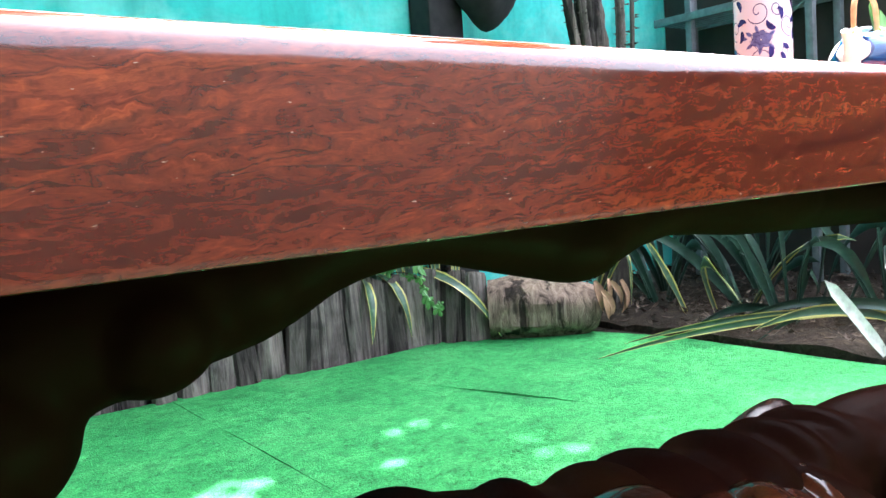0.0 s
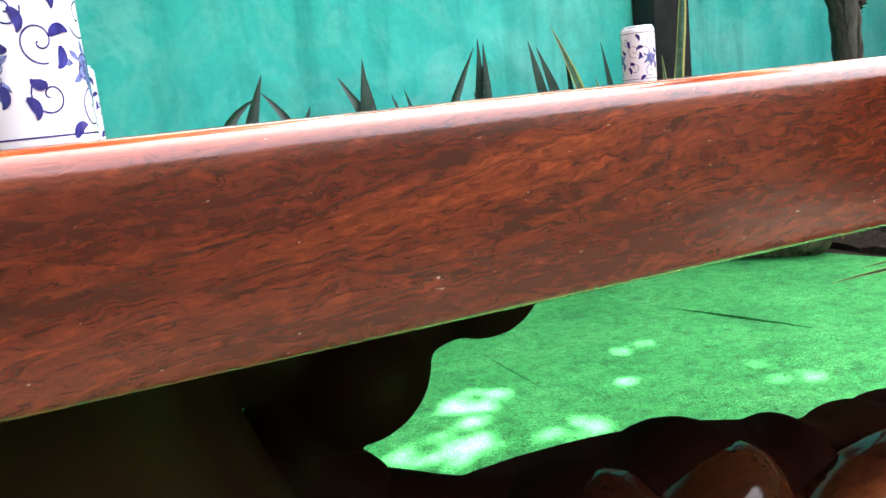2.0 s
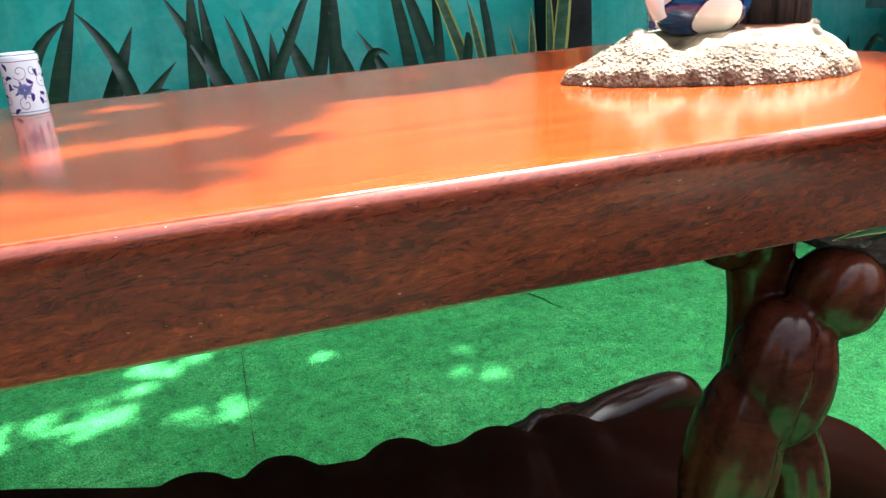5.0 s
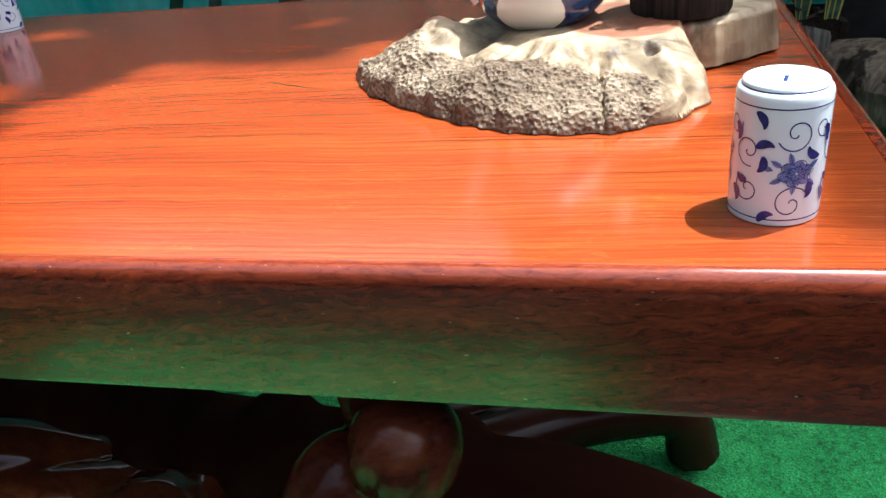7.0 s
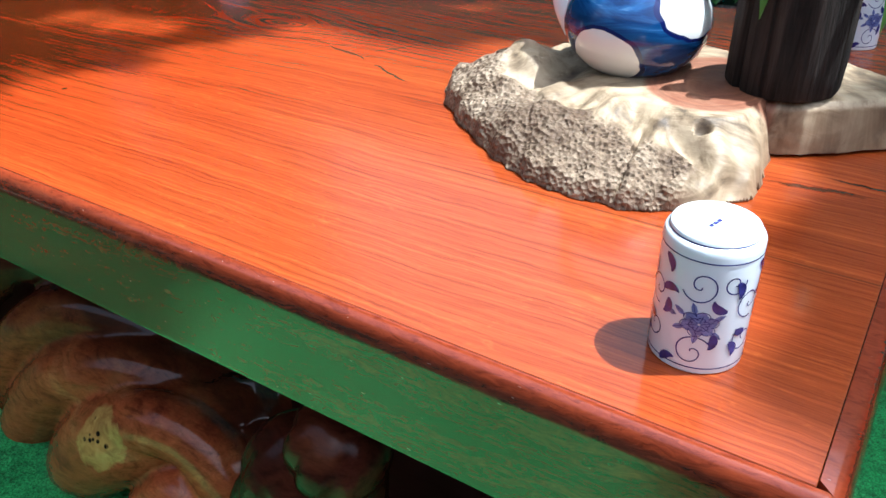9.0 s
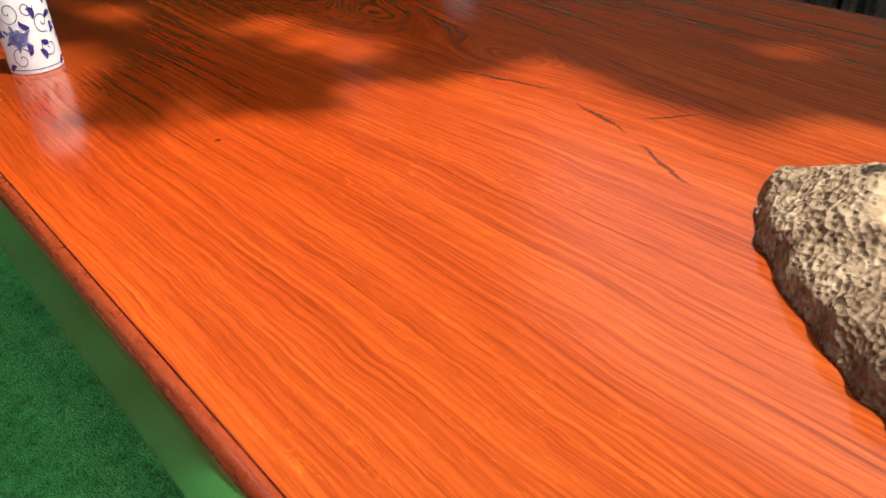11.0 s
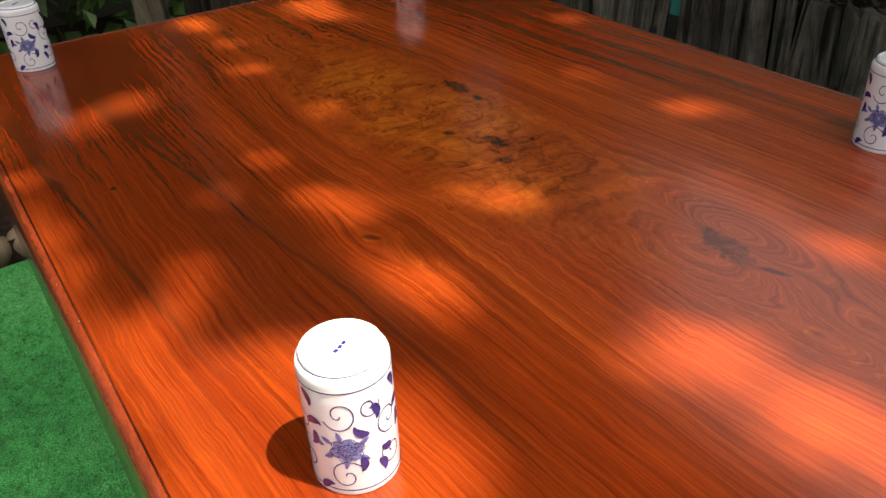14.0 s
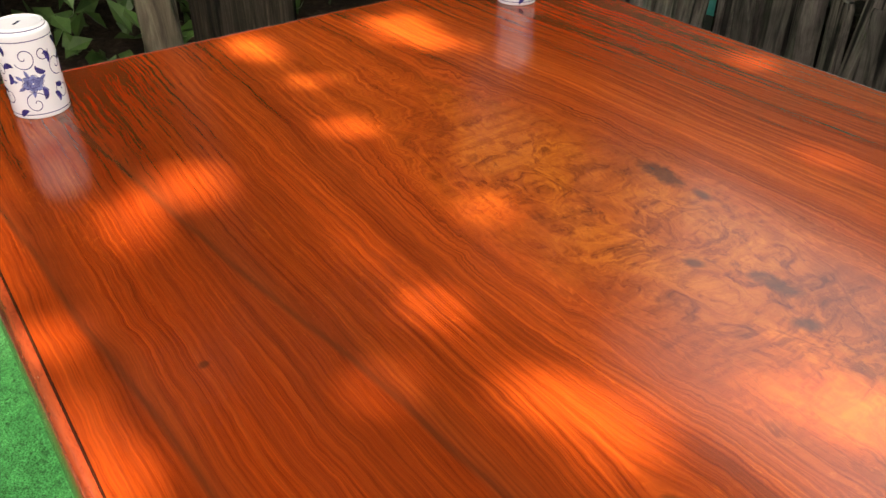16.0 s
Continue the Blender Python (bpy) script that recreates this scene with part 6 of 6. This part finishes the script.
def lit_place(x, y):
    """Where the sun comes through, told by the place on the table's level that it would reach."""
    if (-0.03 if x < -0.75 + 0.1 * noise.noise((y * 7, 3, 1)) else -0.55) < y < 0.055 and -2.1 < x < 0.02 + (0.35 if y < -0.1 else 0.0):
        return y < (0.055 if x > -1.25 else 0.030)
    edge = -0.97 if y < 0.08 else (-0.82 if y < 0.125 else (-0.87 if y < 0.19 else (-0.81 if y < 0.25 else (-0.85 if y < 0.30 else (-0.79 if y < 0.35 else (-0.765 if y < 0.46 else (-0.50 if y < 0.53 else 9)))))))
    edge += 0.05 * noise.noise((x * 6, y * 6, 1)) + 0.07 * noise.noise((x * 19, y * 19, 5))
    east = (-0.03 if y < 0.17 else -0.055) + 0.05 * noise.noise((y * 9, 1, 2))
    if edge < x < east and y < 0.54:
        return True
    grow = 0.034 if y > 1.0 else (0.004 if x > -1.4 else -0.004)
    rag = 0.7 * noise.noise((x * 17, y * 22, 6.0)) + (1.1 * noise.noise((x * 34, y * 44, 2.0)) if y > 1.0 else 0.0)
    return any(((x - a) / (rx + grow)) ** 2 + ((y - b) / (ry + grow)) ** 2 < 1 + rag for a, b, rx, ry in LIT)


def shade_tree():
    tree = thing("shade_tree", "slender grey-barked tree whose leafy crown dapples the courtyard", "tree")
    bm = bmesh.new()
    tube(bm, [(-2.72, 0.46, -0.02, 0.060), (-2.70, 0.45, 0.4, 0.042), (-2.74, 0.47, 0.8, 0.038), (-2.70, 0.55, 1.6, 0.036), (-2.55, 0.75, 2.8, 0.034), (-2.1, 1.0, 3.9, 0.030)], 60, 14, lambda f, t: 1 + 0.08 * noise.noise((math.cos(t) * 2, math.sin(t) * 2, f * 22)))
    part("trunk", bm, M_BARK, tree)
    for pts in (((-2.1, 1.0, 3.9, 0.030), (-1.0, 1.4, 4.5, 0.022), (0.4, 1.9, 4.9, 0.013), (1.8, 2.4, 5.1, 0.005)), ((-2.55, 0.75, 2.8, 0.024), (-1.7, 1.8, 4.3, 0.017), (-0.3, 3.2, 4.9, 0.006)), ((-2.1, 1.0, 3.9, 0.022), (-1.0, 0.4, 4.6, 0.014), (0.3, -0.6, 5.0, 0.005)), ((-2.3, 0.9, 3.4, 0.022), (-1.9, 1.9, 4.4, 0.014), (-1.2, 3.2, 4.9, 0.005)), ((-2.2, 0.95, 3.7, 0.02), (-1.6, -0.6, 4.6, 0.013), (-0.6, -1.6, 5.0, 0.005))):
        bm = bmesh.new()
        tube(bm, list(pts), 24, 8)
        part("limb", bm, M_BARK, tree)
    rnd = random.Random(21)
    verts, faces = [], []
    made = 0
    # unseen crown: leaves are left out wherever sun or sky light is wanted
    while made < 96000:
        px, py = rnd.uniform(-6.2, 3.0), rnd.uniform(-1.85, 2.75)
        z = rnd.uniform(4.3, 5.2)
        south = -0.42 if px > -1.2 else -1.0
        if py < south + 0.08 * noise.noise((px * 4, 3, 3)) and px < 0.05 + 0.2 * noise.noise((5, py * 3, 3)) and rnd.random() < 0.95:
            continue
        if lit_place(px, py) and (py < 1.0 or rnd.random() < (0.94 if px < -0.7 else 0.86)):
            continue
        if px > 1.25 + 0.18 * noise.noise((1, py * 2.2, 4)) and py < 1.05 + 0.2 * noise.noise((px * 3, 1, 1)):
            continue
        h = z - TOP
        c = Vector((px + OFF.x * h, py + OFF.y * h, z))
        m = pose(c.x, c.y, c.z, rnd.gauss(0, 24), rnd.gauss(0, 24), rnd.uniform(0, 360))
        l = rnd.uniform(0.075, 0.12)
        w = l * 0.32
        k = len(verts)
        verts += [tuple(m @ Vector(p)) for p in ((-l / 2, 0, 0), (0, w, 0.006), (l / 2, 0, -0.006), (0, -w, 0.006))]
        faces += [(k, k + 3, k + 2, k + 1)]
        made += 1
    me = bpy.data.meshes.new("crown")
    me.from_pydata(verts, [], faces)
    me.materials.append(M_CANOPY)
    ob = new("crown", me)
    ob.parent = tree
    tagged(ob, "airy crown of many small green leaves", kind="stuff")
    return tree


shade_tree()

# ---- things beyond the far end of the table ----
bm = bmesh.new()
box(bm, (-3.02, 0.62, 0.0), (-2.93, 0.86, 0.95), 0.01)
bmesh.ops.subdivide_edges(bm, edges=bm.edges[:], cuts=3)
jitter(bm, 0.012, 6)
tagged(link("dark_stake", bm, M_CHAR), "broad dark timber stake in the shaded bed", "post")
big = thing("variegated_plant", "low plant with broad pale variegated leaves", "plant")
for base, tip, w, bend in (((-2.75, 0.95, 0.05), (-2.55, 0.98, 0.52), 0.15, (-0.06, 0, 0.06)), ((-2.78, 1.0, 0.05), (-2.72, 1.25, 0.50), 0.12, (0.05, 0, 0.1)), ((-2.8, 0.9, 0.05), (-2.6, 1.15, 0.42), 0.10, (0.06, 0, 0.05))):
    part("leaf", blade(base, tip, w, bend, 12, 0.6, 0.3, (0.8, -0.5, 0.3)), M_LEAF, big)
rnd = random.Random(14)
stones = None
for k in range(14):
    bm = bmesh.new()
    bmesh.ops.create_icosphere(bm, subdivisions=2, radius=1, matrix=Matrix.Diagonal((0.055, 0.10, 0.06, 1)))
    jitter(bm, 0.02, 9, k * 2.3)
    ob = tagged(link("edging_stone", bm, M_STONE), "rough brown stone edging the turf", "stone", "edging stones")
    ob.matrix_basis = pose(-2.90 + rnd.uniform(-0.02, 0.02), -2.2 + k * 0.19, 0.03, 0, 0, rnd.uniform(-15, 15))


def hedge():
    """Dense dark shrubs along the west side, taller than the wall; the unseen height is added to block sky."""
    ob = thing("hedge", "dense dark green shrubs along the shaded side, unseen height added to block sky", "shrubs")
    rnd = random.Random(77)
    for k in range(6):
        y = -1.6 + k * 0.95
        bm = bmesh.new()
        tube(bm, [(-4.1, y, 0.0, 0.05), (-4.05, y + 0.1, 1.5, 0.04), (-4.2, y, 3.4, 0.015)], 16, 8)
        part("stem", bm, M_BARK, ob)
    verts, faces = [], []
    for _ in range(26000):
        y, z = rnd.uniform(-2.2, 3.8), 4.4 * rnd.random() ** 0.8
        x = -4.15 + rnd.gauss(0, 0.30) + 0.35 * noise.noise((y * 1.3, z * 1.3, 2))
        m = pose(x, y, z + 0.05, rnd.uniform(-70, 70), rnd.uniform(-70, 70), rnd.uniform(0, 360))
        l = rnd.uniform(0.07, 0.13)
        w = l * 0.3
        k = len(verts)
        verts += [tuple(m @ Vector(p)) for p in ((-l / 2, 0, 0), (0, w, 0.008), (l / 2, 0, -0.008), (0, -w, 0.008))]
        faces.append((k, k + 3, k + 2, k + 1))
    me = bpy.data.meshes.new("foliage")
    me.from_pydata(verts, [], faces)
    me.materials.append(M_CANOPY)
    f = new("foliage", me)
    f.parent = ob
    tagged(f, "mass of small dark leaves", kind="stuff")


hedge()
